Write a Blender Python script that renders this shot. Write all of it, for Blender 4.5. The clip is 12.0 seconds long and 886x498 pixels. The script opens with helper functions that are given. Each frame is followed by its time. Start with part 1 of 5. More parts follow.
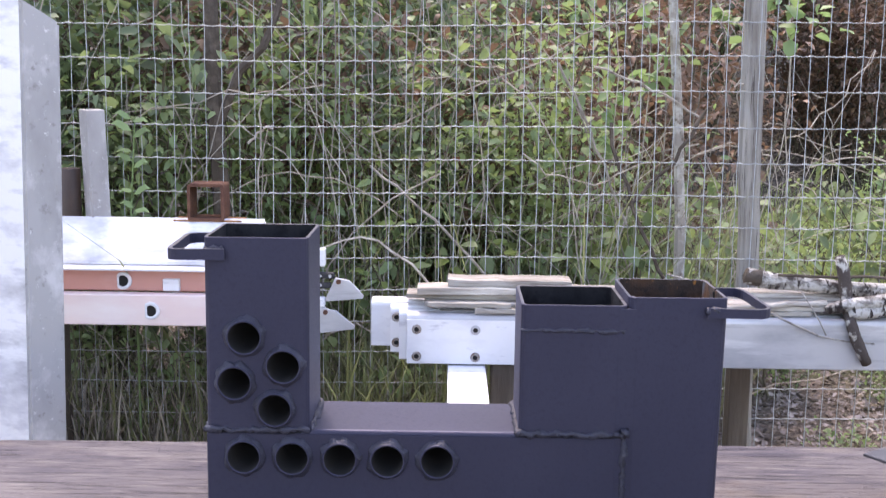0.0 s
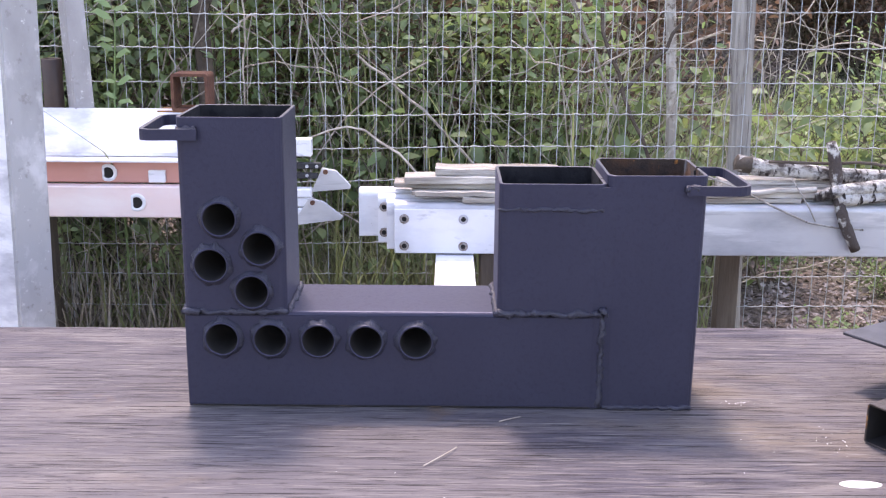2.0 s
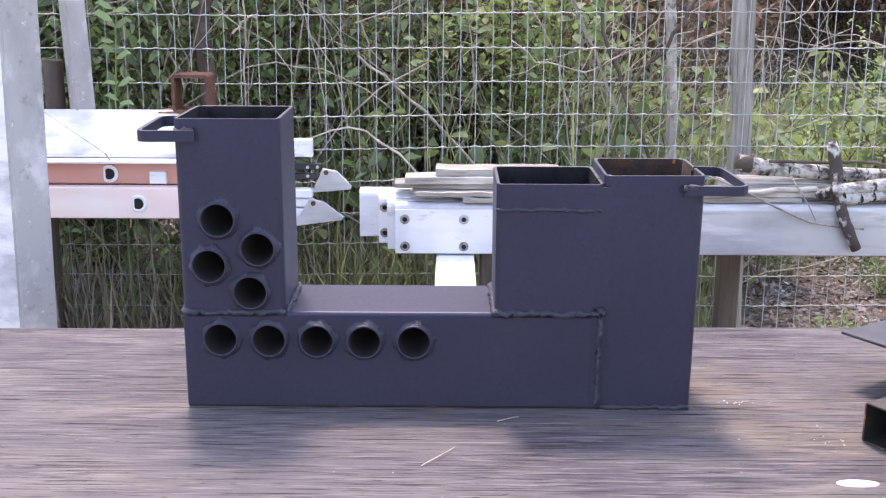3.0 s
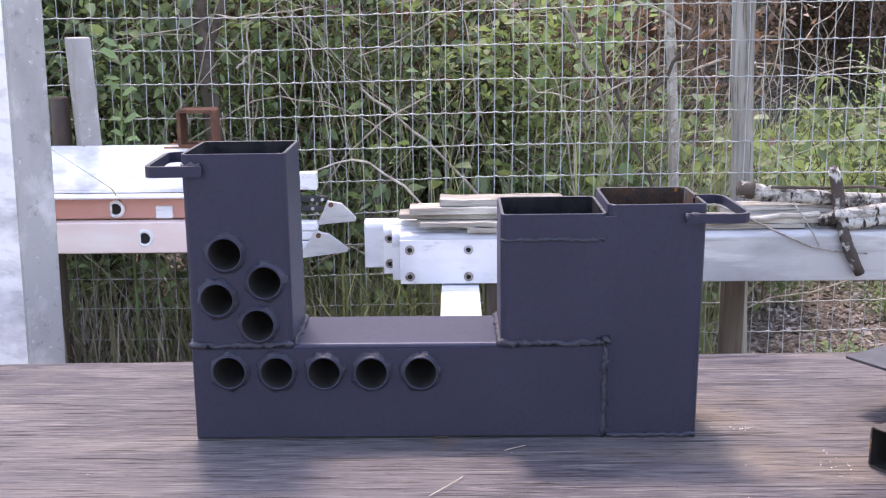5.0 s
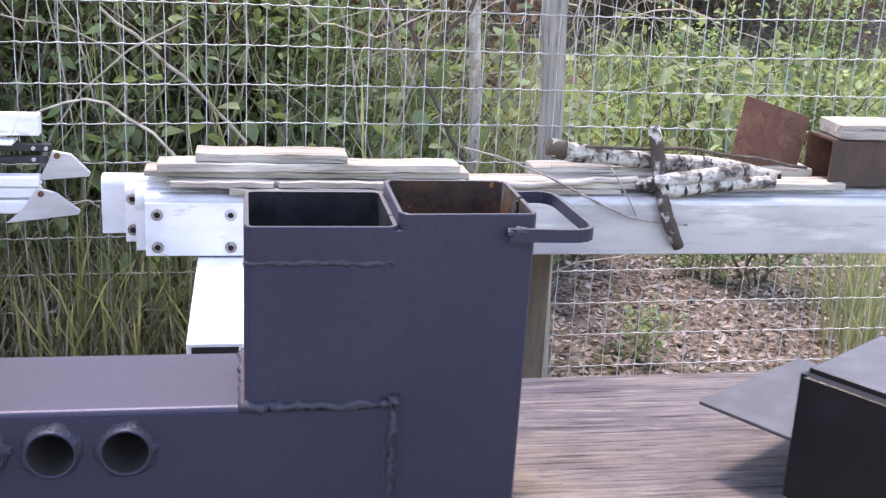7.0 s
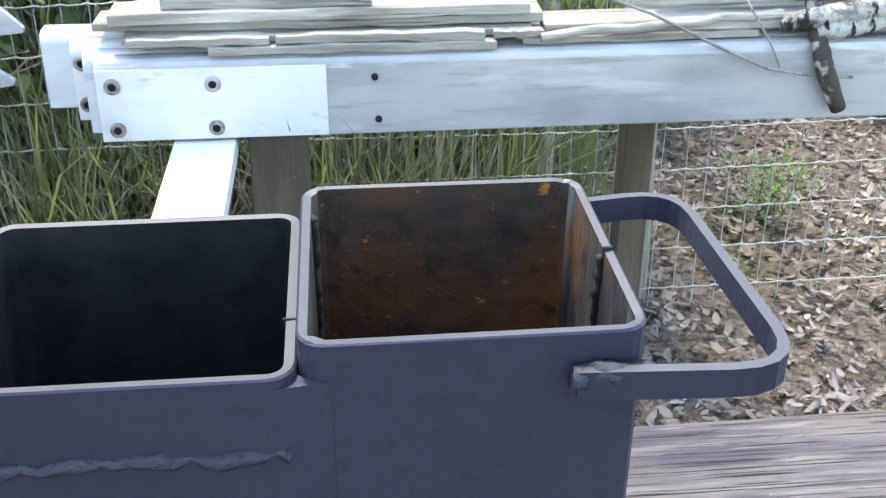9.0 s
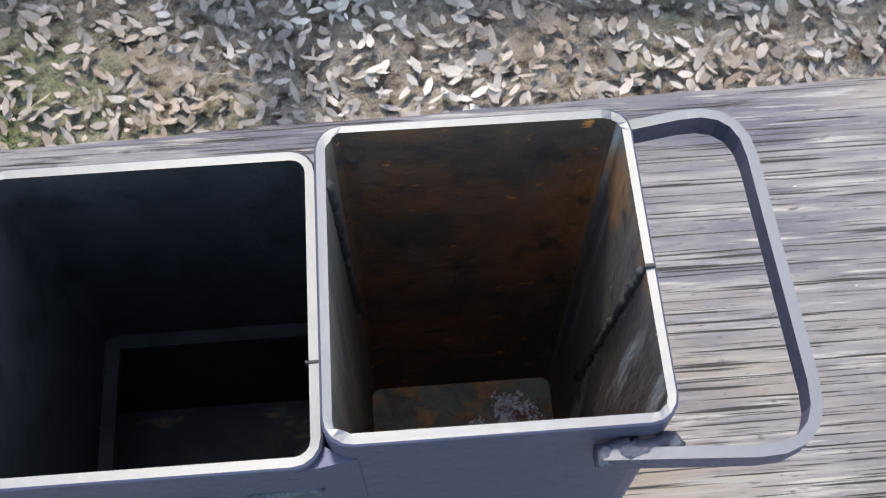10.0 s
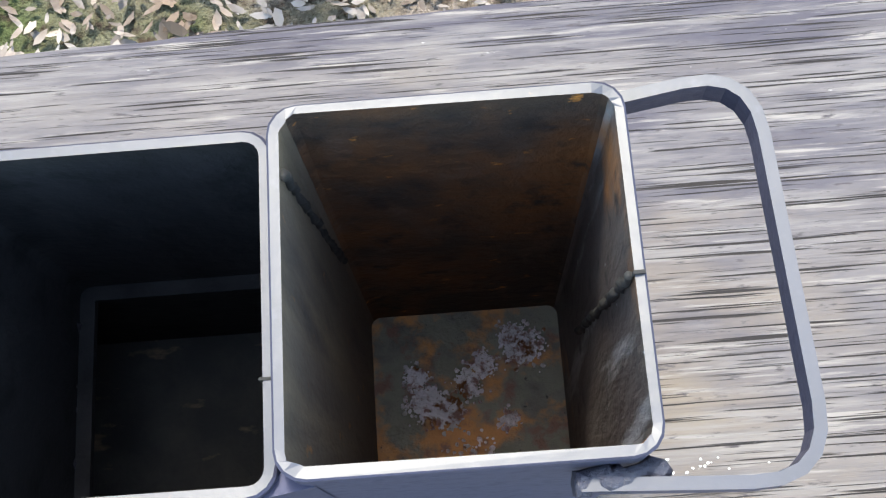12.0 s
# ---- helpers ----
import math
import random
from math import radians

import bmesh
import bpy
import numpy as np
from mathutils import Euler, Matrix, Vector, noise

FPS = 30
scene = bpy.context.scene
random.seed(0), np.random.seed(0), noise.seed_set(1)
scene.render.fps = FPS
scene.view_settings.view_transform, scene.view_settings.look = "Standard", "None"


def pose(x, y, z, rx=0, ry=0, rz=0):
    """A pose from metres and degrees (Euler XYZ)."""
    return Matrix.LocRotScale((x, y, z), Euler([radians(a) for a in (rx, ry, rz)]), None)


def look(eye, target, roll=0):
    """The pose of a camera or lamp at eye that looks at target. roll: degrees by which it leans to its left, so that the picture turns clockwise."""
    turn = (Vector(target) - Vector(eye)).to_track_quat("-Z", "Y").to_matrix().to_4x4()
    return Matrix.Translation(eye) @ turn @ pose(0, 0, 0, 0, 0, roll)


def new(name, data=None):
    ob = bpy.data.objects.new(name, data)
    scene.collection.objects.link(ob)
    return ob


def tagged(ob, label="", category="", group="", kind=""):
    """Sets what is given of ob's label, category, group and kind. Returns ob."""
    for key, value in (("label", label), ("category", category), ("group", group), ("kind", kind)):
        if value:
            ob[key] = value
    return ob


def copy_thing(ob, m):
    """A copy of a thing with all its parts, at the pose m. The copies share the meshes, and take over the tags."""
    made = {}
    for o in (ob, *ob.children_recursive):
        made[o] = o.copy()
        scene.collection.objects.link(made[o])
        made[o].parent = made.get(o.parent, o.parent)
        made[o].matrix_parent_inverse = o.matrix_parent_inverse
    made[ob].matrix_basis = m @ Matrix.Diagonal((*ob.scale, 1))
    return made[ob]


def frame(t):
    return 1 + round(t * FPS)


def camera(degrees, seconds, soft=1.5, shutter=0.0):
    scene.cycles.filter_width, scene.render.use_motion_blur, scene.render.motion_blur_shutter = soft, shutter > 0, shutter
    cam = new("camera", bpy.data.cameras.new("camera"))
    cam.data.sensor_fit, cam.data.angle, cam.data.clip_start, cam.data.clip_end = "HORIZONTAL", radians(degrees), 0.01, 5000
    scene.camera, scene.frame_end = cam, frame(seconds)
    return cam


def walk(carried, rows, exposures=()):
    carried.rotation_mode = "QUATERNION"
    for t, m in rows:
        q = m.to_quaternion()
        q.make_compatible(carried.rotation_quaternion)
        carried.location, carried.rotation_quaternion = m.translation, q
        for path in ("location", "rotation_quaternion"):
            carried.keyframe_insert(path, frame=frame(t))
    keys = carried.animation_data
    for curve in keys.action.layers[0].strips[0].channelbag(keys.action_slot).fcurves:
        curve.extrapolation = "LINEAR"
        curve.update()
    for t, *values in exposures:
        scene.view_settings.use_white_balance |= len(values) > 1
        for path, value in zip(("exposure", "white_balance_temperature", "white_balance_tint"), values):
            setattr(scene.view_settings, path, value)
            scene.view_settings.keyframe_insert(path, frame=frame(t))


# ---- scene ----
cam = camera(43.6, 12.0, soft=1.2, shutter=0.25)
PATH = [
    (0, (0.357, -1.583, 1.426), (0.346, 0.392, 1.111), 0.8),
    (0.5, (0.364, -1.574, 1.402), (0.365, 0.383, 0.989), 0.4),
    (1, (0.373, -1.568, 1.397), (0.38, 0.38, 0.943), -0.2),
    (1.5, (0.383, -1.568, 1.393), (0.388, 0.376, 0.925), -0.1),
    (2, (0.39, -1.569, 1.394), (0.382, 0.369, 0.902), 0.4),
    (2.5, (0.397, -1.571, 1.394), (0.384, 0.364, 0.888), 0.3),
    (3, (0.399, -1.572, 1.395), (0.384, 0.367, 0.903), 0.2),
    (3.5, (0.398, -1.578, 1.399), (0.378, 0.368, 0.936), 0.2),
    (5.5, (0.399, -1.587, 1.402), (0.376, 0.366, 0.972), -0.8),
    (6, (0.446, -1.558, 1.41), (0.442, 0.398, 0.994), 0.6),
    (6.5, (0.472, -1.377, 1.402), (0.499, 0.567, 0.934), -0.4),
    (7, (0.466, -1.075, 1.398), (0.817, 0.808, 0.823), 2.9),
    (7.5, (0.598, -0.815, 1.39), (0.769, 1.085, 0.789), 3.6),
    (7.7, (0.626, -0.703, 1.375), (0.798, 1.184, 0.735), 3.1),
    (9.3, (0.644, -0.350, 1.350), (0.810, 1.372, 0.345), 0.0),
    (9.5, (0.646, -0.322, 1.372), (0.812, 1.331, 0.263), 0.4),
    (9.7, (0.654, -0.235, 1.455), (0.772, 1.111, -0.020), 0.3),
    (9.88, (0.660, -0.152, 1.522), (0.724, 0.830, -0.212), -0.2),
    (10, (0.662, -0.124, 1.538), (0.719, 0.760, -0.254), -0.6),
    (10.5, (0.678, -0.068, 1.531), (0.676, 0.602, -0.353), -4.4),
    (11, (0.69, -0.036, 1.525), (0.667, 0.539, -0.39), -6.1),
    (11.5, (0.702, -0.043, 1.521), (0.666, 0.552, -0.388), -7.8),
    (12, (0.7, -0.038, 1.519), (0.651, 0.552, -0.391), -8.9),
]
walk(cam, [(t, look(eye, target, roll)) for t, eye, target, roll in PATH],
     exposures=((0, 2.32, 7800, 25), (0.5, 2.18, 7650, 30), (1.5, 2.21, 7650, 31), (2, 2.38, 7680, 28), (2.5, 2.41, 7780, 26), (3.5, 2.40, 7800, 25),
                (5.5, 2.28, 7800, 25), (6, 2.28, 7800, 25), (6.5, 2.43, 7820, 24), (7.7, 2.62, 7850, 22), (9.3, 2.66, 7600, 3), (9.5, 2.66, 7600, 3), (12, 2.86, 7600, 1)))

# ---- sky, sun, exposure ----
world = bpy.data.worlds.new("world")
scene.world = world
world.use_nodes = True
wn = world.node_tree.nodes
sky = wn.new("ShaderNodeTexSky")
sky.sky_type = "NISHITA"
sky.sun_disc = False
sky.sun_elevation = radians(66)
sky.sun_rotation = radians(-12)
wn["Background"].inputs["Strength"].default_value = 0.15
world.node_tree.links.new(sky.outputs["Color"], wn["Background"].inputs["Color"])
sun = new("sun", bpy.data.lights.new("sun", "SUN"))
sun.data.energy = 1.05
sun.data.angle = radians(8)
sun.data.color = (1.0, 0.98, 0.965)
sun.matrix_world = look((-0.66, 2.9, 6.0), (0, 0, 0))


# ---- materials ----
def hexmix(nt, fac, a, b):
    m = nt.nodes.new("ShaderNodeMix")
    m.data_type = "RGBA"
    if isinstance(fac, (int, float)):
        m.inputs["Factor"].default_value = fac
    else:
        nt.links.new(fac, m.inputs["Factor"])
    for sock, v in (("A", a), ("B", b)):
        if isinstance(v, tuple):
            m.inputs[sock].default_value = (*v, 1)
        else:
            nt.links.new(v, m.inputs[sock])
    return m.outputs["Result"]


def noise_fac(nt, scale, lo, hi, stretch=(1, 1, 1), detail=6, rough=0.6, seed=0.0):
    tc = nt.nodes.new("ShaderNodeTexCoord")
    mp = nt.nodes.new("ShaderNodeMapping")
    mp.inputs["Scale"].default_value = stretch
    mp.inputs["Location"].default_value = (seed, seed * 1.7, seed * 0.6)
    nt.links.new(tc.outputs["Object"], mp.inputs["Vector"])
    n = nt.nodes.new("ShaderNodeTexNoise")
    n.inputs["Scale"].default_value = scale
    n.inputs["Detail"].default_value = detail
    n.inputs["Roughness"].default_value = rough
    nt.links.new(mp.outputs["Vector"], n.inputs["Vector"])
    r = nt.nodes.new("ShaderNodeMapRange")
    r.inputs["From Min"].default_value = lo
    r.inputs["From Max"].default_value = hi
    nt.links.new(n.outputs["Fac"], r.inputs["Value"])
    return r.outputs["Result"]


def bump(nt, height, strength, distance):
    b = nt.nodes.new("ShaderNodeBump")
    b.inputs["Strength"].default_value = strength
    b.inputs["Distance"].default_value = distance
    nt.links.new(height, b.inputs["Height"])
    nt.links.new(b.outputs["Normal"], nt.nodes["Principled BSDF"].inputs["Normal"])


def surface(name, color, rough=0.7, metal=0.0, spec=0.5):
    m = bpy.data.materials.new(name)
    m.use_nodes = True
    p = m.node_tree.nodes["Principled BSDF"]
    p.inputs["Base Color"].default_value = (*color, 1)
    p.inputs["Roughness"].default_value = rough
    p.inputs["Metallic"].default_value = metal
    p.inputs["Specular IOR Level"].default_value = spec
    return m


def layered(name, color, layers, rough=0.7, metal=0.0, spec=0.5, relief=None, rough2=None, vary=0.0):
    """layers: rows of (other colour, scale, lo, hi, stretch) mixed over the colour."""
    m = surface(name, color, rough, metal, spec)
    nt = m.node_tree
    p = nt.nodes["Principled BSDF"]
    c = color
    fac = None
    for n, (other, scale, lo, hi, stretch) in enumerate(layers):
        fac = noise_fac(nt, scale, lo, hi, stretch, seed=3.1 * n + 1.3)
        c = hexmix(nt, fac, c, other)
    if vary:
        info = nt.nodes.new("ShaderNodeObjectInfo")
        geo = nt.nodes.new("ShaderNodeNewGeometry")
        add = nt.nodes.new("ShaderNodeMath")
        add.operation = "ADD"
        nt.links.new(info.outputs["Random"], add.inputs[0])
        nt.links.new(geo.outputs["Random Per Island"], add.inputs[1])
        mr = nt.nodes.new("ShaderNodeMapRange")
        mr.inputs["From Max"].default_value = 2
        mr.inputs["To Min"].default_value = 1 - vary
        mr.inputs["To Max"].default_value = 1 + vary
        nt.links.new(add.outputs[0], mr.inputs["Value"])
        hsv = nt.nodes.new("ShaderNodeHueSaturation")
        nt.links.new(mr.outputs["Result"], hsv.inputs["Value"])
        if isinstance(c, tuple):
            hsv.inputs["Color"].default_value = (*c, 1)
        else:
            nt.links.new(c, hsv.inputs["Color"])
        c = hsv.outputs["Color"]
    if not isinstance(c, tuple):
        nt.links.new(c, p.inputs["Base Color"])
    if rough2 is not None and fac is not None:
        mr = nt.nodes.new("ShaderNodeMapRange")
        mr.inputs["To Min"].default_value, mr.inputs["To Max"].default_value = rough, rough2
        nt.links.new(fac, mr.inputs["Value"])
        nt.links.new(mr.outputs["Result"], p.inputs["Roughness"])
    if relief:
        scale, stretch, strength, distance = relief
        bump(nt, noise_fac(nt, scale, 0.3, 0.7, stretch, seed=9.0), strength, distance)
    return m


def leafy(name, color, other, through_col, rough=0.55):
    m = layered(name, color, [(other, 2.0, 0.35, 0.7, (1, 1, 1))], rough=rough, spec=0.35, vary=0.55)
    nt = m.node_tree
    tr = nt.nodes.new("ShaderNodeBsdfTranslucent")
    tr.inputs["Color"].default_value = (*through_col, 1)
    mix = nt.nodes.new("ShaderNodeMixShader")
    mix.inputs["Fac"].default_value = 0.35
    out = nt.nodes["Material Output"]
    nt.links.new(nt.nodes["Principled BSDF"].outputs["BSDF"], mix.inputs[1])
    nt.links.new(tr.outputs["BSDF"], mix.inputs[2])
    nt.links.new(mix.outputs["Shader"], out.inputs["Surface"])
    return m


I3 = (1, 1, 1)
M_PAINT = layered("black_stove_paint", (0.0265, 0.0255, 0.037), [((0.031, 0.030, 0.0435), 7, 0.4, 0.7, I3), ((0.022, 0.021, 0.031), 160, 0.5, 0.75, I3)],
                  rough=0.46, rough2=0.54, spec=0.46, relief=(240, I3, 0.12, 0.001))
# blue sheen and specular tints stand in for sky reflected in the paint
_p = M_PAINT.node_tree.nodes["Principled BSDF"]
_p.inputs["Sheen Weight"].default_value = 0.04
_p.inputs["Sheen Roughness"].default_value = 0.45
_p.inputs["Sheen Tint"].default_value = (0.58, 0.62, 1.0, 1)
_p.inputs["Specular Tint"].default_value = (0.56, 0.60, 1.0, 1)
# stove paint lightened for the sky reflected on upward rims
M_RIM = layered("sky_lit_rim_paint", (0.052, 0.052, 0.066), [((0.046, 0.046, 0.056), 25, 0.42, 0.70, I3), ((0.064, 0.064, 0.080), 90, 0.58, 0.74, I3), ((0.09, 0.07, 0.065), 140, 0.70, 0.76, I3)], rough=0.45, metal=0.0, relief=(120, I3, 0.10, 0.001))
M_INNER = layered("sooty_inner_steel", (0.015, 0.015, 0.017), [((0.030, 0.029, 0.031), 14, 0.45, 0.75, (1, 1, 0.3)), ((0.008, 0.008, 0.009), 40, 0.5, 0.7, I3)],
                  rough=0.85, spec=0.12, relief=(90, I3, 0.3, 0.002))
M_SOOT_FLOOR = layered("sooty_floor_with_ash", (0.030, 0.029, 0.029), [((0.055, 0.050, 0.046), 18, 0.45, 0.68, I3), ((0.15, 0.105, 0.075), 34, 0.60, 0.68, (0.6, 1.4, 1))],
                       rough=0.8, spec=0.25, relief=(90, I3, 0.4, 0.002))
# rust, its base colour darkened for the light lost down the tube
M_RUST_IN = layered("rusty_steel_dimmed_by_depth", (0.036, 0.025, 0.020), [((0.150, 0.058, 0.019), 8, 0.44, 0.67, (1, 1, 0.9)), ((0.085, 0.052, 0.038), 40, 0.54, 0.70, (1, 1, 0.5)), ((0.42, 0.17, 0.04), 85, 0.64, 0.71, (0.7, 1, 1)), ((0.018, 0.014, 0.013), 60, 0.54, 0.72, I3)],
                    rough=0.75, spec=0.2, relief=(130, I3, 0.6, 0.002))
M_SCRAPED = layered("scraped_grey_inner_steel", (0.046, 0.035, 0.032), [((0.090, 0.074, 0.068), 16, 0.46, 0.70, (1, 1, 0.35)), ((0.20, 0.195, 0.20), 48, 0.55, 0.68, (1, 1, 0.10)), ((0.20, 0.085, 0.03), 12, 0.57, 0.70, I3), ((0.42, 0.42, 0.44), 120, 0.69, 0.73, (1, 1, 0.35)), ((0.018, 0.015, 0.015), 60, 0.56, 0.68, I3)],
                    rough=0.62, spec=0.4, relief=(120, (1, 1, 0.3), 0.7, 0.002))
M_BEIGE_IN = layered("beige_inner_steel", (0.090, 0.069, 0.053), [((0.150, 0.112, 0.072), 22, 0.45, 0.70, (1, 1, 0.12)), ((0.045, 0.036, 0.032), 30, 0.50, 0.68, (1, 1, 0.18)), ((0.24, 0.11, 0.04), 70, 0.64, 0.72, (1, 1, 0.4))],
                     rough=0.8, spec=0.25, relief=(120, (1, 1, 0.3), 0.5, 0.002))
M_RUST_FLOOR = layered("rusty_wet_floor", (0.135, 0.122, 0.090), [((0.064, 0.058, 0.047), 40, 0.48, 0.66, I3), ((0.40, 0.16, 0.035), 26, 0.50, 0.60, I3), ((0.13, 0.05, 0.03), 60, 0.55, 0.65, I3), ((0.02, 0.018, 0.017), 150, 0.66, 0.70, I3)],
                       rough=0.5, rough2=0.25, spec=0.6, relief=(110, I3, 0.6, 0.002))
M_WELD = layered("painted_weld", (0.032, 0.032, 0.05), [((0.02, 0.02, 0.032), 120, 0.4, 0.7, I3)], rough=0.5, relief=(300, I3, 0.6, 0.002))
# ash whose white base stands in for sky glints on the wet crust
M_ASH = layered("glint_white_ash_flakes", (0.86, 0.80, 0.87), [((0.34, 0.19, 0.18), 130, 0.50, 0.60, I3), ((0.22, 0.08, 0.025), 80, 0.56, 0.62, I3)], rough=0.10, spec=0.9, relief=(320, I3, 1.0, 0.003))
M_PLY = layered("weathered_plywood", (0.102, 0.093, 0.099),
                [((0.060, 0.055, 0.068), 2.4, 0.45, 0.62, (0.8, 1.6, 1)), ((0.150, 0.134, 0.128), 5, 0.50, 0.70, (0.6, 2.0, 1)),
                 ((0.150, 0.122, 0.098), 3, 0.54, 0.70, (0.7, 1.4, 1)), ((0.160, 0.146, 0.143), 14, 0.50, 0.74, (0.5, 7.0, 1)),
                 ((0.082, 0.072, 0.074), 20, 0.54, 0.76, (0.45, 8.0, 1)), ((0.190, 0.172, 0.164), 42, 0.56, 0.68, (0.3, 5.0, 1)),
                 ((0.052, 0.046, 0.050), 160, 0.60, 0.70, (0.3, 1.5, 1)),
                 ((0.46, 0.44, 0.42), 150, 0.71, 0.75, (0.4, 1, 1)), ((0.150, 0.096, 0.062), 5, 0.66, 0.80, I3)],
                rough=0.8, spec=0.15)
M_LEG = layered("black_steel_with_orange_rust", (0.03, 0.022, 0.02), [((0.30, 0.135, 0.045), 22, 0.53, 0.64, I3)], rough=0.55, relief=(150, I3, 0.4, 0.002))


def open_grain(m):
    """Long thin dark checks along the boards' grain, with raised fibres between them."""
    nt = m.node_tree
    p = nt.nodes["Principled BSDF"]
    old = p.inputs["Base Color"].links[0].from_socket
    total = None
    for scale, stretch, lo, hi, seed in ((5, (1.0, 48.0, 1), 0.680, 0.715, 2.0), (6, (1.1, 60.0, 1), 0.675, 0.710, 7.5), (8, (1.2, 74.0, 1), 0.670, 0.705, 13.5), (3.5, (1.2, 80.0, 1), 0.675, 0.710, 23.5), (7, (1.0, 90.0, 1), 0.665, 0.700, 41.5)):
        n = noise_fac(nt, scale, lo, hi, stretch, detail=2, rough=0.4, seed=seed)
        if total is None:
            total = n
        else:
            mx = nt.nodes.new("ShaderNodeMath")
            mx.operation = "MAXIMUM"
            nt.links.new(total, mx.inputs[0])
            nt.links.new(n, mx.inputs[1])
            total = mx.outputs[0]
    nt.links.new(hexmix(nt, total, old, (0.022, 0.019, 0.019)), p.inputs["Base Color"])
    inv = nt.nodes.new("ShaderNodeMath")
    inv.operation = "SUBTRACT"
    inv.inputs[0].default_value = 1.0
    nt.links.new(total, inv.inputs[1])
    fibre = nt.nodes.new("ShaderNodeMath")
    fibre.operation = "MULTIPLY_ADD"
    nt.links.new(noise_fac(nt, 12, 0.3, 0.7, (0.25, 14.0, 1), seed=31.0), fibre.inputs[0])
    fibre.inputs[1].default_value = 0.35
    nt.links.new(inv.outputs[0], fibre.inputs[2])
    bump(nt, fibre.outputs[0], 0.7, 0.003)


open_grain(M_PLY)
M_ALU = layered("dull_aluminium", (0.52, 0.52, 0.53), [((0.36, 0.36, 0.38), 4.5, 0.46, 0.62, (0.5, 1, 1.4)), ((0.70, 0.70, 0.70), 8, 0.54, 0.66, (0.3, 1, 2.2)), ((0.38, 0.38, 0.39), 30, 0.56, 0.72, (0.25, 1, 2.5)), ((0.68, 0.68, 0.69), 22, 0.66, 0.74, (0.3, 1, 2))],
                rough=0.45, metal=0.3, rough2=0.55, relief=(50, (0.5, 1, 2), 0.1, 0.001))
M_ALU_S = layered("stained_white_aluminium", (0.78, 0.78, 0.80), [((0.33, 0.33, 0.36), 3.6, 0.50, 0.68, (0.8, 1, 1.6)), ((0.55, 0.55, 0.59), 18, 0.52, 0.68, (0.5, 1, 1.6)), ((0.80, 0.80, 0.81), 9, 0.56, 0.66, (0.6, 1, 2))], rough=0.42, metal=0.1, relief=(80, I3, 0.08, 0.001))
M_ALU_W = layered("whitened_aluminium", (0.73, 0.73, 0.745), [((0.54, 0.54, 0.57), 5, 0.52, 0.70, (0.5, 1, 1.2)), ((0.50, 0.50, 0.53), 30, 0.60, 0.72, (0.5, 1, 1.5))], rough=0.45, metal=0.0, relief=(80, I3, 0.06, 0.001))
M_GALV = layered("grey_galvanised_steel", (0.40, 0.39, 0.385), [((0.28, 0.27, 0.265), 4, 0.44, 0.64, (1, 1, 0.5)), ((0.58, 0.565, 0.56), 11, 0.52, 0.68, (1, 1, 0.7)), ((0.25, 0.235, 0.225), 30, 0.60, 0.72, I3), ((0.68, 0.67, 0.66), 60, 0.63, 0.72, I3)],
                 rough=0.6, metal=0.0, relief=(60, I3, 0.2, 0.002))
M_PINK = layered("faded_pink_fibreglass", (0.80, 0.62, 0.58), [((0.86, 0.76, 0.72), 7, 0.5, 0.75, (0.4, 1, 1))], rough=0.45)
M_SALMON = layered("salmon_red_fibreglass", (0.56, 0.27, 0.22), [((0.66, 0.40, 0.34), 9, 0.5, 0.75, (0.4, 1, 1))], rough=0.5)
M_BLACK = layered("black_rubber", (0.02, 0.02, 0.022), [((0.04, 0.04, 0.045), 30, 0.5, 0.7, I3)], rough=0.6)
M_RIVET = layered("tarnished_rivet_metal", (0.30, 0.27, 0.25), [((0.17, 0.115, 0.085), 90, 0.48, 0.64, I3)], rough=0.5, metal=0.2)
# near-black that stands in for shade inside hollows; also colours seams and cuts
M_DARKHOLE = layered("hollow_shade_and_seam_black", (0.008, 0.007, 0.007), [((0.016, 0.013, 0.012), 30, 0.5, 0.7, I3)], rough=0.8)
M_SLAT = layered("grey_weathered_slat", (0.40, 0.37, 0.325), [((0.24, 0.21, 0.18), 12, 0.45, 0.63, (0.3, 3, 3)), ((0.62, 0.58, 0.52), 8, 0.55, 0.7, (0.4, 3, 3)), ((0.16, 0.13, 0.11), 60, 0.58, 0.66, (0.05, 2.5, 2.5))],
                 rough=0.85, spec=0.2, relief=(40, (0.2, 5, 5), 0.6, 0.003), vary=0.25)
M_POST = layered("grey_fence_post_wood", (0.33, 0.31, 0.275), [((0.19, 0.17, 0.15), 14, 0.45, 0.66, (3, 3, 0.25)), ((0.42, 0.40, 0.36), 9, 0.55, 0.72, (3, 3, 0.3)), ((0.10, 0.085, 0.075), 50, 0.58, 0.66, (3, 3, 0.08))],
                 rough=0.85, spec=0.2, relief=(30, (4, 4, 0.25), 0.7, 0.004))
M_DARKPOST = layered("dark_brown_wood", (0.09, 0.07, 0.055), [((0.14, 0.115, 0.09), 12, 0.45, 0.68, (3, 3, 0.3))], rough=0.85, relief=(30, (4, 4, 0.3), 0.5, 0.004))
M_PIPE = layered("dark_rusty_pipe", (0.045, 0.030, 0.026), [((0.075, 0.045, 0.034), 20, 0.45, 0.68, (1, 1, 0.4))], rough=0.5, spec=0.4, relief=(150, I3, 0.2, 0.001))
M_RUST = layered("brown_rust", (0.125, 0.058, 0.040), [((0.19, 0.092, 0.055), 18, 0.45, 0.7, I3), ((0.085, 0.04, 0.03), 60, 0.5, 0.7, I3)], rough=0.85, spec=0.25, relief=(150, I3, 0.4, 0.002))
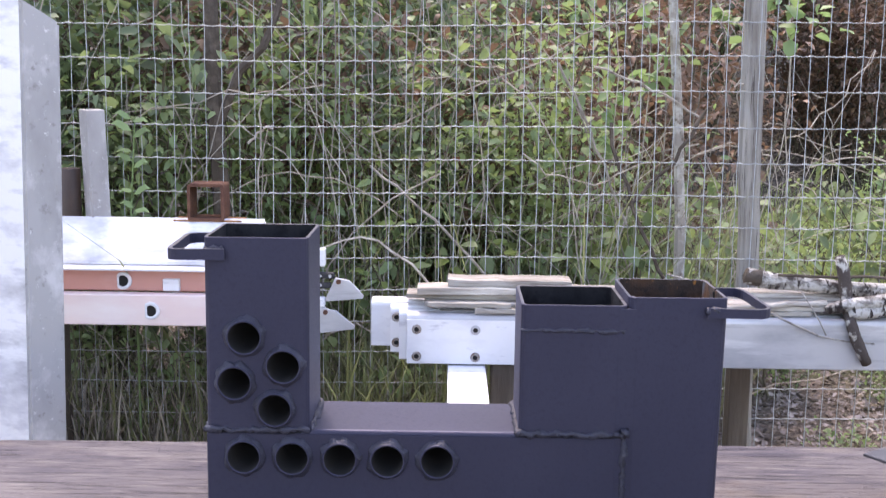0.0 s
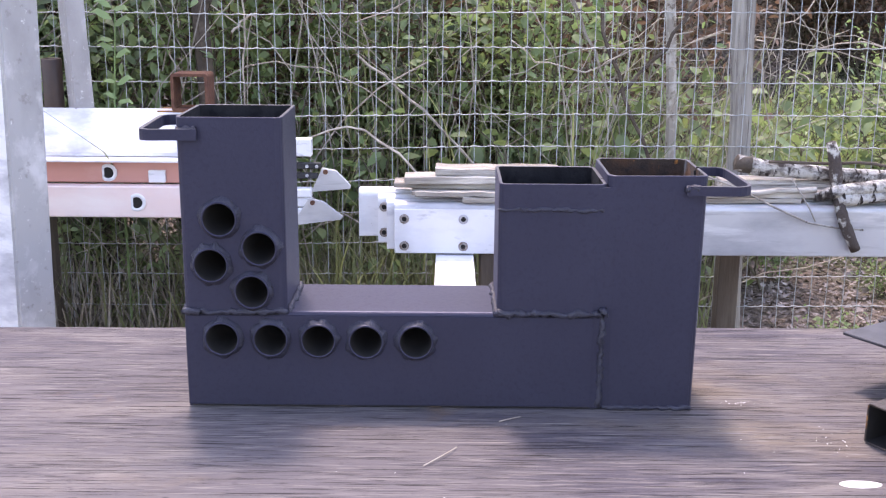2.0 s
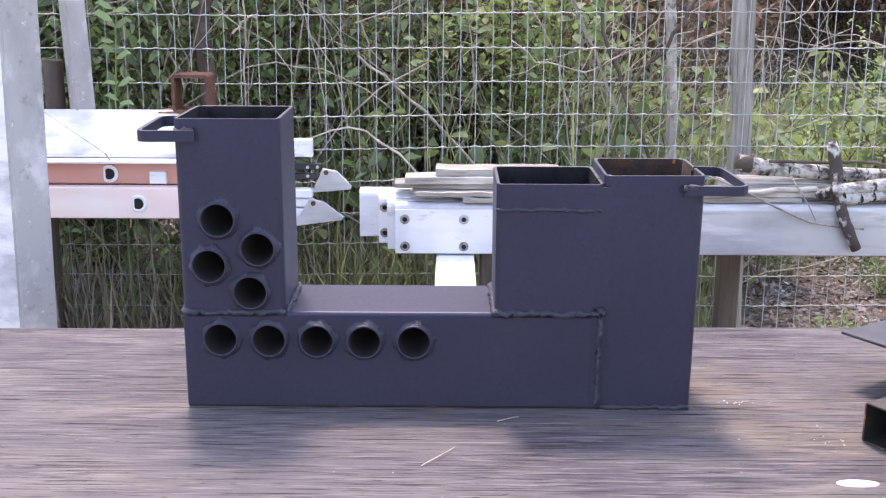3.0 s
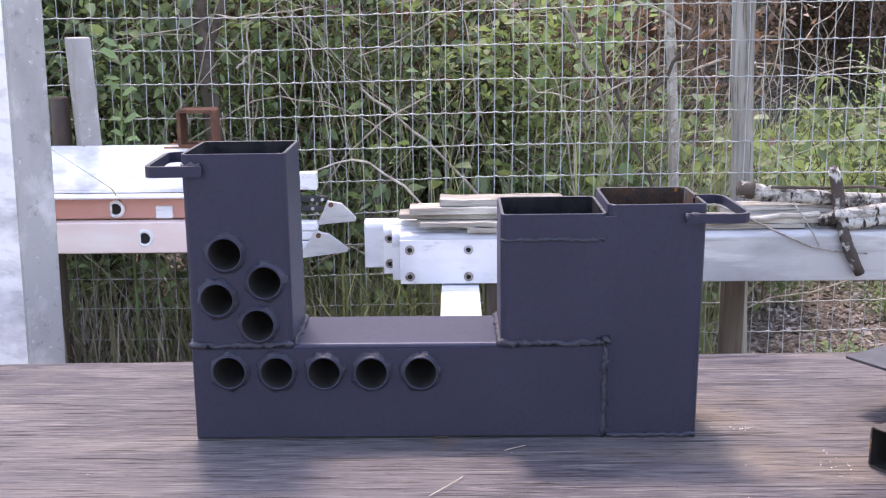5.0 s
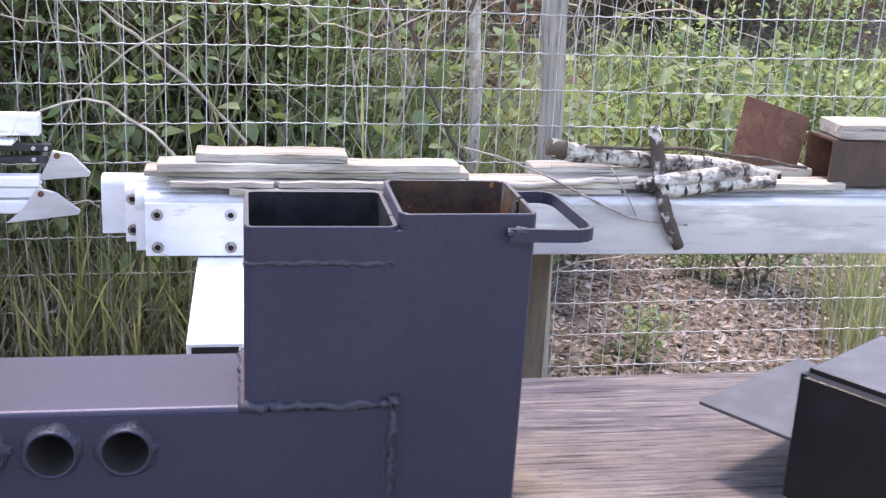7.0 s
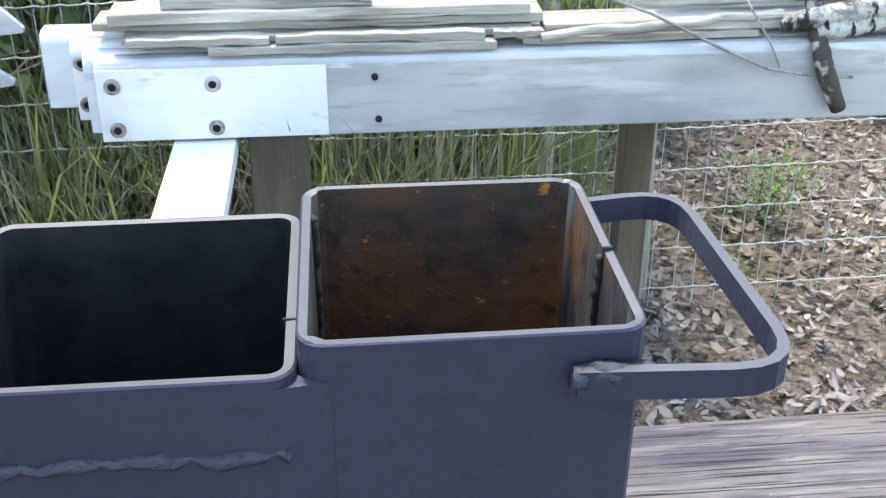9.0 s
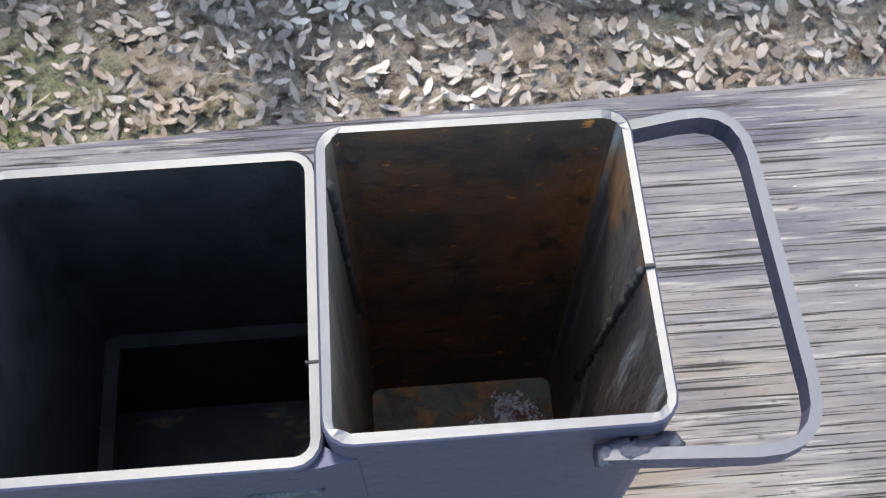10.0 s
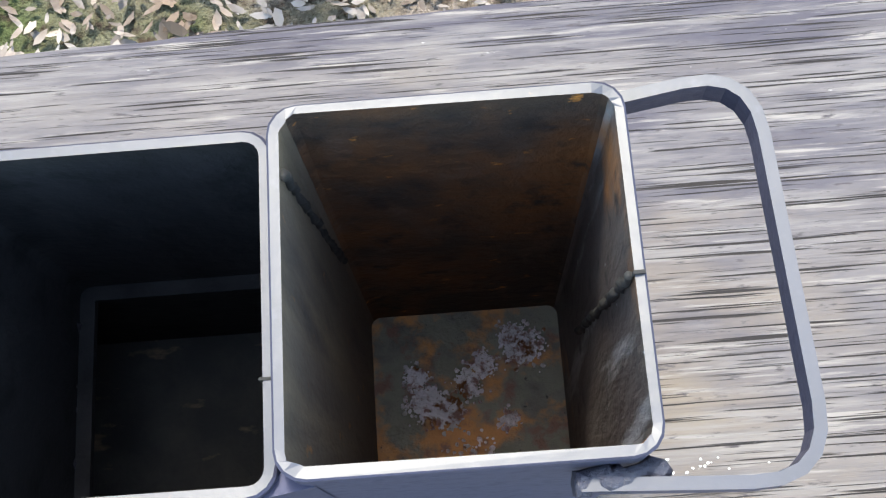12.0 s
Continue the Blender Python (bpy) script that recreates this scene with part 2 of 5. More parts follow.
M_RUST_OR = layered("orange_rust", (0.36, 0.17, 0.06), [((0.15, 0.07, 0.04), 30, 0.45, 0.65, I3)], rough=0.85, relief=(150, I3, 0.4, 0.002))
M_GLOSS = layered("glossy_black_steel", (0.006, 0.006, 0.007), [((0.010, 0.010, 0.012), 30, 0.5, 0.7, I3)], rough=0.22, spec=0.35, relief=(60, I3, 0.05, 0.001))
M_PLATE = layered("grey_scuffed_steel", (0.045, 0.045, 0.052), [((0.075, 0.075, 0.085), 16, 0.48, 0.68, I3), ((0.42, 0.41, 0.40), 70, 0.69, 0.73, I3)], rough=0.42, metal=0.1, relief=(80, I3, 0.1, 0.001))
M_WIRE = layered("galvanised_wire", (0.40, 0.42, 0.42), [((0.24, 0.26, 0.25), 25, 0.45, 0.7, I3)], rough=0.6, metal=0.0)
M_BARK = layered("dark_twig_bark", (0.085, 0.068, 0.055), [((0.15, 0.125, 0.10), 30, 0.45, 0.7, I3)], rough=0.9, spec=0.15, relief=(120, I3, 0.6, 0.003))
M_LICHEN = layered("lichen_spotted_bark", (0.075, 0.062, 0.056), [((0.50, 0.48, 0.44), 26, 0.43, 0.54, (0.6, 1, 1)), ((0.26, 0.24, 0.21), 70, 0.52, 0.64, I3), ((0.035, 0.028, 0.026), 34, 0.56, 0.62, (1.6, 0.7, 0.7))],
                   rough=0.9, spec=0.15, relief=(90, I3, 0.8, 0.004))
M_LICHEN2 = layered("dark_bark_little_lichen", (0.085, 0.068, 0.06), [((0.50, 0.48, 0.43), 24, 0.53, 0.60, I3)], rough=0.9, spec=0.15, relief=(90, I3, 0.7, 0.004))
M_PALEBARK = layered("pale_sapling_bark", (0.33, 0.30, 0.26), [((0.50, 0.48, 0.43), 22, 0.45, 0.6, I3), ((0.18, 0.15, 0.12), 34, 0.56, 0.66, I3)], rough=0.9, spec=0.15, relief=(90, I3, 0.5, 0.003))
M_STRAW = layered("dry_straw", (0.40, 0.36, 0.30), [((0.18, 0.15, 0.125), 20, 0.45, 0.7, I3)], rough=0.8, spec=0.2, vary=0.5)
M_SHRUBSTEM = layered("thin_shrub_stems", (0.15, 0.135, 0.095), [((0.085, 0.07, 0.055), 25, 0.45, 0.68, I3)], rough=0.85, spec=0.15)
M_LEAF = leafy("green_shrub_leaves", (0.195, 0.262, 0.125), (0.145, 0.195, 0.10), (0.32, 0.43, 0.15))
M_LEAF_D = leafy("dark_green_leaves", (0.13, 0.178, 0.11), (0.165, 0.21, 0.12), (0.22, 0.31, 0.13))
M_LEAF_L = leafy("light_green_leaves", (0.20, 0.285, 0.13), (0.15, 0.225, 0.11), (0.31, 0.46, 0.17))
# direct sun on the far grass is put into this raised colour
M_SUNGRASS = leafy("sun_brightened_grass", (0.29, 0.35, 0.14), (0.37, 0.39, 0.19), (0.46, 0.60, 0.20))
M_GRASS = leafy("green_grass", (0.165, 0.20, 0.10), (0.26, 0.25, 0.15), (0.27, 0.32, 0.14))
M_LITTER = layered("fallen_dry_leaves", (0.275, 0.245, 0.235), [((0.16, 0.118, 0.095), 6, 0.4, 0.62, I3), ((0.44, 0.40, 0.37), 3, 0.55, 0.7, I3)], rough=0.8, spec=0.25, vary=0.65)
M_LEAF_B = leafy("brown_dead_leaves", (0.27, 0.18, 0.13), (0.16, 0.105, 0.08), (0.22, 0.13, 0.08))
M_SOIL = layered("leaf_covered_soil", (0.17, 0.14, 0.118), [((0.25, 0.21, 0.185), 26, 0.45, 0.62, I3), ((0.09, 0.11, 0.05), 1.3, 0.52, 0.68, I3), ((0.06, 0.045, 0.035), 30, 0.5, 0.65, I3)],
                 rough=0.95, spec=0.1, relief=(14, I3, 1.0, 0.05))
M_WHITE = layered("white_chip", (0.78, 0.77, 0.76), [((0.6, 0.58, 0.56), 60, 0.5, 0.7, I3)], rough=0.6)


# ---- building helpers ----
def mesh_of(bm, name, mats):
    bmesh.ops.recalc_face_normals(bm, faces=bm.faces[:])
    me = bpy.data.meshes.new(name)
    bm.to_mesh(me)
    bm.free()
    for m in mats if isinstance(mats, (list, tuple)) else [mats]:
        me.materials.append(m)
    return me


def part(name, bm, material, parent, label="", smooth=False):
    me = mesh_of(bm, name, material)
    if smooth:
        for p in me.polygons:
            p.use_smooth = True
    ob = new(name, me)
    ob.parent = parent
    if label:
        ob["label"] = label
    return ob


def thing(name, label, category, at=(0, 0, 0), group="", kind="", rz=0.0):
    ob = new(name)
    ob.empty_display_size = 0.05
    ob.matrix_world = pose(*at, 0, 0, rz)
    return tagged(ob, label, category, group, kind)


def box(lo, hi, bev=0.0, m=None, bm=None, seg=1):
    bm2 = bmesh.new()
    bmesh.ops.create_cube(bm2, size=1)
    lo, hi = Vector(lo), Vector(hi)
    for v in bm2.verts:
        v.co = Vector([lo[k] + (v.co[k] + 0.5) * (hi[k] - lo[k]) for k in range(3)])
    if bev:
        bmesh.ops.bevel(bm2, geom=bm2.edges[:], offset=bev, segments=seg, affect="EDGES", clamp_overlap=True)
    if m is not None:
        bm2.transform(m)
    return bm2 if bm is None else merge(bm, bm2)


def merge(bm, other):
    me = bpy.data.meshes.new("tmp")
    other.to_mesh(me)
    other.free()
    bm.from_mesh(me)
    bpy.data.meshes.remove(me)
    return bm


def sweep(points, radii, sides=8, bm=None, rough=0.0, seed=0, cap=True):
    """A tube along points with a radius at each."""
    bm = bm or bmesh.new()
    rnd = random.Random(seed)
    pts = [Vector(p) for p in points]
    if isinstance(radii, (int, float)):
        radii = [radii] * len(pts)
    rings = []
    for i, p in enumerate(pts):
        d = (pts[min(i + 1, len(pts) - 1)] - pts[max(i - 1, 0)]).normalized()
        side = d.cross(Vector((0.13, 0.31, 0.94)))
        if side.length < 0.05:
            side = d.cross(Vector((1, 0, 0)))
        side.normalize()
        up = side.cross(d)
        rings.append([bm.verts.new(p + (side * math.cos(a) + up * math.sin(a)) * radii[i] * (1 + rough * rnd.uniform(-1, 1)))
                      for a in (2 * math.pi * k / sides for k in range(sides))])
    for a, b in zip(rings, rings[1:]):
        for k in range(sides):
            bm.faces.new((a[k], a[(k + 1) % sides], b[(k + 1) % sides], b[k]))
    if cap and sides > 2:
        bm.faces.new(rings[0])
        bm.faces.new(list(reversed(rings[-1])))
    return bm


def curvy(a, b, sag, n=8, wob=0.0, seed=0):
    rnd = random.Random(seed)
    a, b, sag = Vector(a), Vector(b), Vector(sag)
    out = []
    for i in range(n + 1):
        s = i / n
        w = Vector((rnd.uniform(-1, 1), rnd.uniform(-1, 1), rnd.uniform(-1, 1))) * wob * (0 < i < n)
        out.append(a.lerp(b, s) + sag * (4 * s * (1 - s)) + w)
    return out


def round_loop(x0, x1, y0, y1, r, seg=4):
    pts = []
    for cx, cy, a0 in ((x1 - r, y1 - r, 0), (x0 + r, y1 - r, 90), (x0 + r, y0 + r, 180), (x1 - r, y0 + r, 270)):
        for k in range(seg + 1):
            a = radians(a0 + 90 * k / seg)
            pts.append((cx + r * math.cos(a), cy + r * math.sin(a)))
    return pts


def soot_side(bm, side):
    """Material slot 1 on the faces that look along side."""
    bm.normal_update()
    for f in bm.faces:
        if f.normal.dot(Vector(side)) > 0.9:
            f.material_index = 1
    return bm


def square_tube(x0, x1, y0, y1, z0, z1, wall, r, bottom=(0, 0, 0, 0), wobble=0.0, seed=1):
    """An upright hollow tube: slot 0 outside, 1 rim, 2 inside. bottom: shifts of x0, x1, y0, y1 at the foot."""
    bm = bmesh.new()
    rnd = random.Random(seed)

    def ring(loop, z):
        return [bm.verts.new((x, y, z)) for x, y in loop]

    b = bottom
    top_o, top_i = round_loop(x0, x1, y0, y1, r), round_loop(x0 + wall, x1 - wall, y0 + wall, y1 - wall, max(r - wall, 0.002))
    bot_o = round_loop(x0 + b[0], x1 + b[1], y0 + b[2], y1 + b[3], r)
    bot_i = round_loop(x0 + b[0] + wall, x1 + b[1] - wall, y0 + b[2] + wall, y1 + b[3] - wall, max(r - wall, 0.002))
    e = 0.0009
    cham_o = round_loop(x0 + e, x1 - e, y0 + e, y1 - e, r)
    ro, rc, ri, rbi, rbo = ring(top_o, z1 - e), ring(cham_o, z1), ring(top_i, z1 - e * 0.5), ring(bot_i, z0), ring(bot_o, z0)
    if wobble:
        for a, c in zip(ri, rc):
            d = rnd.uniform(-1, 1) * wobble
            a.co.z += d
            c.co.z += d * 0.5
            a.co.x += rnd.uniform(-1, 1) * wobble * 1.6
            a.co.y += rnd.uniform(-1, 1) * wobble * 1.6
    n = len(ro)
    for p, q, slot in ((rbo, ro, 0), (ro, rc, 0), (rc, ri, 1), (ri, rbi, 2), (rbi, rbo, 1)):
        for k in range(n):
            f = bm.faces.new((p[k], p[(k + 1) % n], q[(k + 1) % n], q[k]))
            f.material_index = slot
    return bm


def weld(a, b, r=0.004, seed=0, step=0.006):
    """A wavy bead from a to b."""
    rnd = random.Random(seed)
    a, b = Vector(a), Vector(b)
    n = max(4, int((b - a).length / step))
    pts, rad = [], []
    for i in range(n + 1):
        pts.append(a.lerp(b, i / n) + Vector((rnd.uniform(-1, 1), rnd.uniform(-1, 1), rnd.uniform(-1, 1))) * r * 0.45)
        rad.append(r * rnd.uniform(0.55, 1.35))
    return sweep(pts, rad, 6)

# ---- ground ----
def ground_height(x, y):
    h = 0.0
    if y > 7:
        h += 0.36 * (y - 7) * min(1, (y - 7) / 3)
    h = min(h, 9.0)
    return h + 0.05 * noise.noise(Vector((x * 0.5, y * 0.5, 0))) * (1 if abs(y) < 60 else 0)


bm = bmesh.new()
xs = [-1500, -300, -80, -30] + [-14 + 0.7 * k for k in range(41)] + [30, 80, 300, 1500]
ys = [-1500, -300, -80, -20, -8, -4] + [-2 + 0.55 * k for k in range(50)] + [40, 80, 300, 1500]
grid = [[bm.verts.new((x, y, ground_height(x, y))) for x in xs] for y in ys]
for r0, r1 in zip(grid, grid[1:]):
    for k in range(len(xs) - 1):
        bm.faces.new((r0[k], r0[k + 1], r1[k + 1], r1[k]))
ground = new("ground", mesh_of(bm, "ground", M_SOIL))
for p in ground.data.polygons:
    p.use_smooth = True
tagged(ground, "brown woodland soil covered in leaf litter", "ground", kind="structure")

# ---- table ----
TOP = 0.746
table = thing("work_table", "weathered grey-brown plywood work table outdoors", "table", (0.4, -0.1, 0))
bm = bmesh.new()
rnd = random.Random(4)
nx = 60
outline = []
for k in range(nx + 1):
    x = -1.25 + 3.3 * k / nx
    outline.append((x, 0.380 + 0.022 * x + rnd.uniform(-0.0015, 0.0015)))
outline += [(2.05, -0.72), (-1.25, -0.72)]
topf = bm.faces.new([bm.verts.new((x - 0.4, y + 0.1, TOP)) for x, y in outline])
ext = bmesh.ops.extrude_face_region(bm, geom=[topf])
for v in ext["geom"]:
    if isinstance(v, bmesh.types.BMVert):
        v.co.z -= 0.02
tabletop = part("tabletop", bm, M_PLY, table, "rough plywood sheet with open grain cracks")
for x, y in ((-1.1, 0.2), (1.85, 0.25), (-1.1, -0.65), (1.85, -0.65)):
    part("leg", box((x - 0.445, y + 0.055, 0), (x - 0.355, y + 0.145, TOP - 0.02), 0.004), M_POST, table)
for y in (0.2, -0.65):
    part("rail", box((-1.5, y + 0.05, TOP - 0.11), (1.45, y + 0.09, TOP - 0.021), 0.003), M_POST, table)

# ---- black stove ----
stove = thing("rocket_stove", "matt black welded square-tube rocket stove on the table", "stove", (0.38, 0.076, TOP))


def local(bm, o=(0.38, 0.076, TOP)):
    bm.transform(Matrix.Translation(-Vector(o)))
    return bm


D, WALL = 0.1524, 0.0052
X = dict(l0=0.0, l1=0.1530, m0=0.464, m1=0.6202, r0=0.6206, r1=0.767)
Z = dict(base=0.898, l=1.1863, m=1.0932, r=1.1058)
TUBE_M = [M_PAINT, M_RIM, M_INNER]

# base: bottom, sides, end and a top sheet with two openings
PORTS_BASE = ((0.056, 0.857), (0.128, 0.856), (0.199, 0.855), (0.270, 0.854), (0.344, 0.854))
PORTS_UP = ((0.059, 1.039), (0.116, 0.996), (0.044, 0.970), (0.103, 0.930))


def drilled(bm, ports):
    """The mesh with a round hole through its front wall at each port."""
    body = new("drilled", mesh_of(bm, "drilled", []))
    drill = bmesh.new()
    for cx, cz in ports:
        sweep([(cx, -0.02, cz), (cx, 0.03, cz)], 0.024, 28, bm=drill)
    tool = new("tool", mesh_of(drill, "tool", []))
    mod = body.modifiers.new("cut", "BOOLEAN")
    mod.operation, mod.solver, mod.object = "DIFFERENCE", "EXACT", tool
    deps = bpy.context.evaluated_depsgraph_get()
    out = bmesh.new()
    out.from_mesh(body.evaluated_get(deps).to_mesh())
    for o in (body, tool):
        bpy.data.objects.remove(o)
    return out


def drilled_soot(bm, ports):
    return soot_side(drilled(bm, ports), (0, 1, 0))


x0, x1, y0, y1, z0, z1 = 0.0, 0.6205, 0.0, D, TOP, Z["base"]
base_tube = part("base_tube", local(drilled_soot(box((x0, y0, z0 + 0.003), (x1, y0 + WALL, z1 - 0.0055), 0.0018), PORTS_BASE)), [M_PAINT, M_INNER], stove, "front wall of the long horizontal square tube")
part("back_wall", local(soot_side(box((x0, y1 - WALL, z0), (x1, y1, z1 - 0.0055), 0.0012), (0, -1, 0))), [M_PAINT, M_INNER], stove)
part("end_wall", local(soot_side(box((x0, y0 + WALL, z0 + 0.0005), (x0 + WALL, y1 - WALL, z1 - 0.0055)), (1, 0, 0))), [M_PAINT, M_INNER], stove)
part("bottom_wall", local(box((x0 + WALL, y0 + WALL, z0 + 0.0005), (x1, y1 - WALL, z0 + WALL))), M_SOOT_FLOOR, stove, "sooty bottom of the base tube")
# top sheet with two openings and rolled long edges
holes = ((X["l0"] + 0.012, X["l1"] - 0.012), (X["m0"] + 0.014, X["m1"] - 0.010))
cuts = [x0, holes[0][0], holes[0][1], X["m0"] + 0.003, holes[1][0], holes[1][1], x1]
rolled = [(0.0, -0.0055), (0.0008, -0.0026), (0.0026, -0.0008), (0.0055, 0.0)]


def sheet_row(bm, xa, xb, prof, slot=0):
    first = len(bm.faces)
    ra = [bm.verts.new((xa, y, z1 + z)) for y, z in prof]
    rb = [bm.verts.new((xb, y, z1 + z)) for y, z in prof]
    for k in range(len(prof)):
        q = (k + 1) % len(prof)
        bm.faces.new((ra[k], ra[q], rb[q], rb[k]))
    bm.faces.new(ra)
    bm.faces.new(rb[::-1])
    bm.faces.ensure_lookup_table()
    for f in bm.faces[first:]:
        f.material_index = slot


bm = bmesh.new()
front_roll = [(y0 + y, z) for y, z in rolled]
back_roll = [(y1 - y, z) for y, z in rolled][::-1]
for k in range(6):
    soot = 0 if k == 2 else 1
    if k in (1, 4):
        sheet_row(bm, cuts[k], cuts[k + 1], front_roll + [(0.014, 0.0), (0.014, -0.0055)], soot)
        sheet_row(bm, cuts[k], cuts[k + 1], [(y1 - 0.014, -0.0055), (y1 - 0.014, 0.0)] + back_roll, soot)
    else:
        sheet_row(bm, cuts[k], cuts[k + 1], front_roll + back_roll, soot)
bmesh.ops.remove_doubles(bm, verts=bm.verts[:], dist=1e-5)
part("top_wall", local(bm), [M_PAINT, M_INNER], stove, "top of the horizontal tube with two openings")

chimney = part("chimney_tube", local(drilled(square_tube(X["l0"], X["l1"], 0, D, Z["base"], Z["l"], WALL, 0.011), PORTS_UP)), TUBE_M, stove, "tall black square chimney tube")
feed = part("feed_tube", local(square_tube(X["m0"], X["m1"], 0, D, Z["base"], Z["m"], WALL, 0.012)), TUBE_M, stove, "black square feed tube with sooty inside")
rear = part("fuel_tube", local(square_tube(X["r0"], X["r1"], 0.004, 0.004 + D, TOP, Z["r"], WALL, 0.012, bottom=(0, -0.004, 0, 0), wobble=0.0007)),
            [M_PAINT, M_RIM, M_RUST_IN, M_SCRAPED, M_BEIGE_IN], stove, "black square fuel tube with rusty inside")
# right wall grey and scratched, left wall beige
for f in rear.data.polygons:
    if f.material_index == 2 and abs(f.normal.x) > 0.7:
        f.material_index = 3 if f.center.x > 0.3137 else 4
part("floor_plate", local(box((X["r0"] + 0.003, 0.007, TOP + 0.001), (X["r1"] - 0.008, D, TOP + 0.006))), M_RUST_FLOOR, rear, "rust-stained steel bottom plate").matrix_parent_inverse = Matrix()
# ash flakes on the bottom plate
bm = bmesh.new()
rnd = random.Random(11)
for cx, cy, n, s in ((0.662, 0.088, 60, 0.013), (0.676, 0.080, 36, 0.012), (0.655, 0.106, 26, 0.008), (0.692, 0.100, 26, 0.009), (0.702, 0.112, 20, 0.010), (0.731, 0.122, 60, 0.013), (0.724, 0.132, 26, 0.008), (0.718, 0.072, 14, 0.007), (0.69, 0.05, 10, 0.02)):
    for k in range(n * 8):
        px, py = cx + rnd.gauss(0, s * 0.48), cy + rnd.gauss(0, s * 0.48)
        if not (0.63 < px < 0.752 and 0.015 < py < 0.145):
            continue
        rr = rnd.uniform(0.0005, 0.0022)
        ring = [bm.verts.new((px + rr * rnd.uniform(0.6, 1.2) * math.cos(a), py + rr * rnd.uniform(0.6, 1.2) * math.sin(a), TOP + 0.0062)) for a in (k2 * 1.0472 for k2 in range(6))]
        tip = bm.verts.new((px + rnd.uniform(-0.6, 0.6) * rr, py + rnd.uniform(-0.6, 0.6) * rr, TOP + 0.0062 + rr * rnd.uniform(0.1, 0.9)))
        for q in range(6):
            bm.faces.new((ring[q], ring[(q + 1) % 6], tip))
ash = part("ash_crust", local(bm), M_ASH, rear, "wet ash crust with sky glints in its pale colour")
tagged(ash, kind="stuff")

# seams and beads
for a, b, r, sd in (((0.0, 0.0, Z["base"] - 0.001), (0.155, 0.0, Z["base"] - 0.001), 0.0056, 1), ((0.155, 0.0, Z["base"]), (0.155, D, Z["base"]), 0.005, 2),
                    ((0.463, 0.0, Z["base"]), (0.463, D, Z["base"]), 0.005, 3), ((0.463, 0.0, Z["base"] - 0.001), (0.617, 0.0, Z["base"] - 0.001), 0.0058, 4),
                    ((0.617, -0.001, Z["base"] + 0.003), (0.624, -0.001, Z["base"] + 0.004), 0.0085, 5), ((0.6205, 0.001, TOP + 0.004), (0.6205, 0.0005, Z["base"]), 0.0050, 6),
                    ((0.464, 0.0006, 1.0555), (0.617, 0.0006, 1.0545), 0.0034, 7),
                    ((0.0, 0.0, Z["base"]), (0.0, D, Z["base"]), 0.004, 9), ((0.624, 0.003, TOP + 0.003), (0.760, 0.003, TOP + 0.003), 0.0040, 10)):
    part("weld_bead", local(weld(a, b, r, sd)), M_WELD, stove, smooth=True)
bm = bmesh.new()
fill = [(0.6075, -0.0004), (0.634, 0.0036), (0.626, 0.0065), (0.6204, 0.010), (0.6155, 0.0045)]
low = [bm.verts.new((x, y, TOP + 0.002)) for x, y in fill]
high = [bm.verts.new((x, y, Z["m"] - 0.005)) for x, y in fill]
for k in range(5):
    bm.faces.new((low[k], low[(k + 1) % 5], high[(k + 1) % 5], high[k]))
bm.faces.new(low)
bm.faces.new(high[::-1])
part("joint_fill", local(bm), M_PAINT, stove)
# diagonal seam inside the fuel tube
part("weld_bead", local(weld((X["r1"] - WALL - 0.0004, 0.074, Z["r"] - 0.004), (X["r1"] - WALL - 0.0027, 0.100, Z["r"] - 0.215), 0.0021, 21, 0.003)), M_DARKHOLE, stove, "dark diagonal seam", True)
part("weld_bead", local(weld((X["r0"] + WALL + 0.0003, 0.128, Z["r"] - 0.003), (X["r0"] + WALL + 0.0003, 0.148, Z["r"] - 0.20), 0.0022, 22, 0.004)), M_DARKHOLE, stove, "dark diagonal seam", True)


part("rim_cut", local(box((0.6135, 0.0455, Z["m"] - 0.004), (0.6202, 0.0467, Z["m"] + 0.0004))), M_DARKHOLE, stove, "thin saw cut across the rim")
part("rim_cut", local(box((X["r1"] - 0.0052, 0.0735, Z["r"] - 0.004), (X["r1"] - 0.0005, 0.0750, Z["r"] + 0.0012))), M_DARKHOLE, stove, "thin saw cut across the rim")


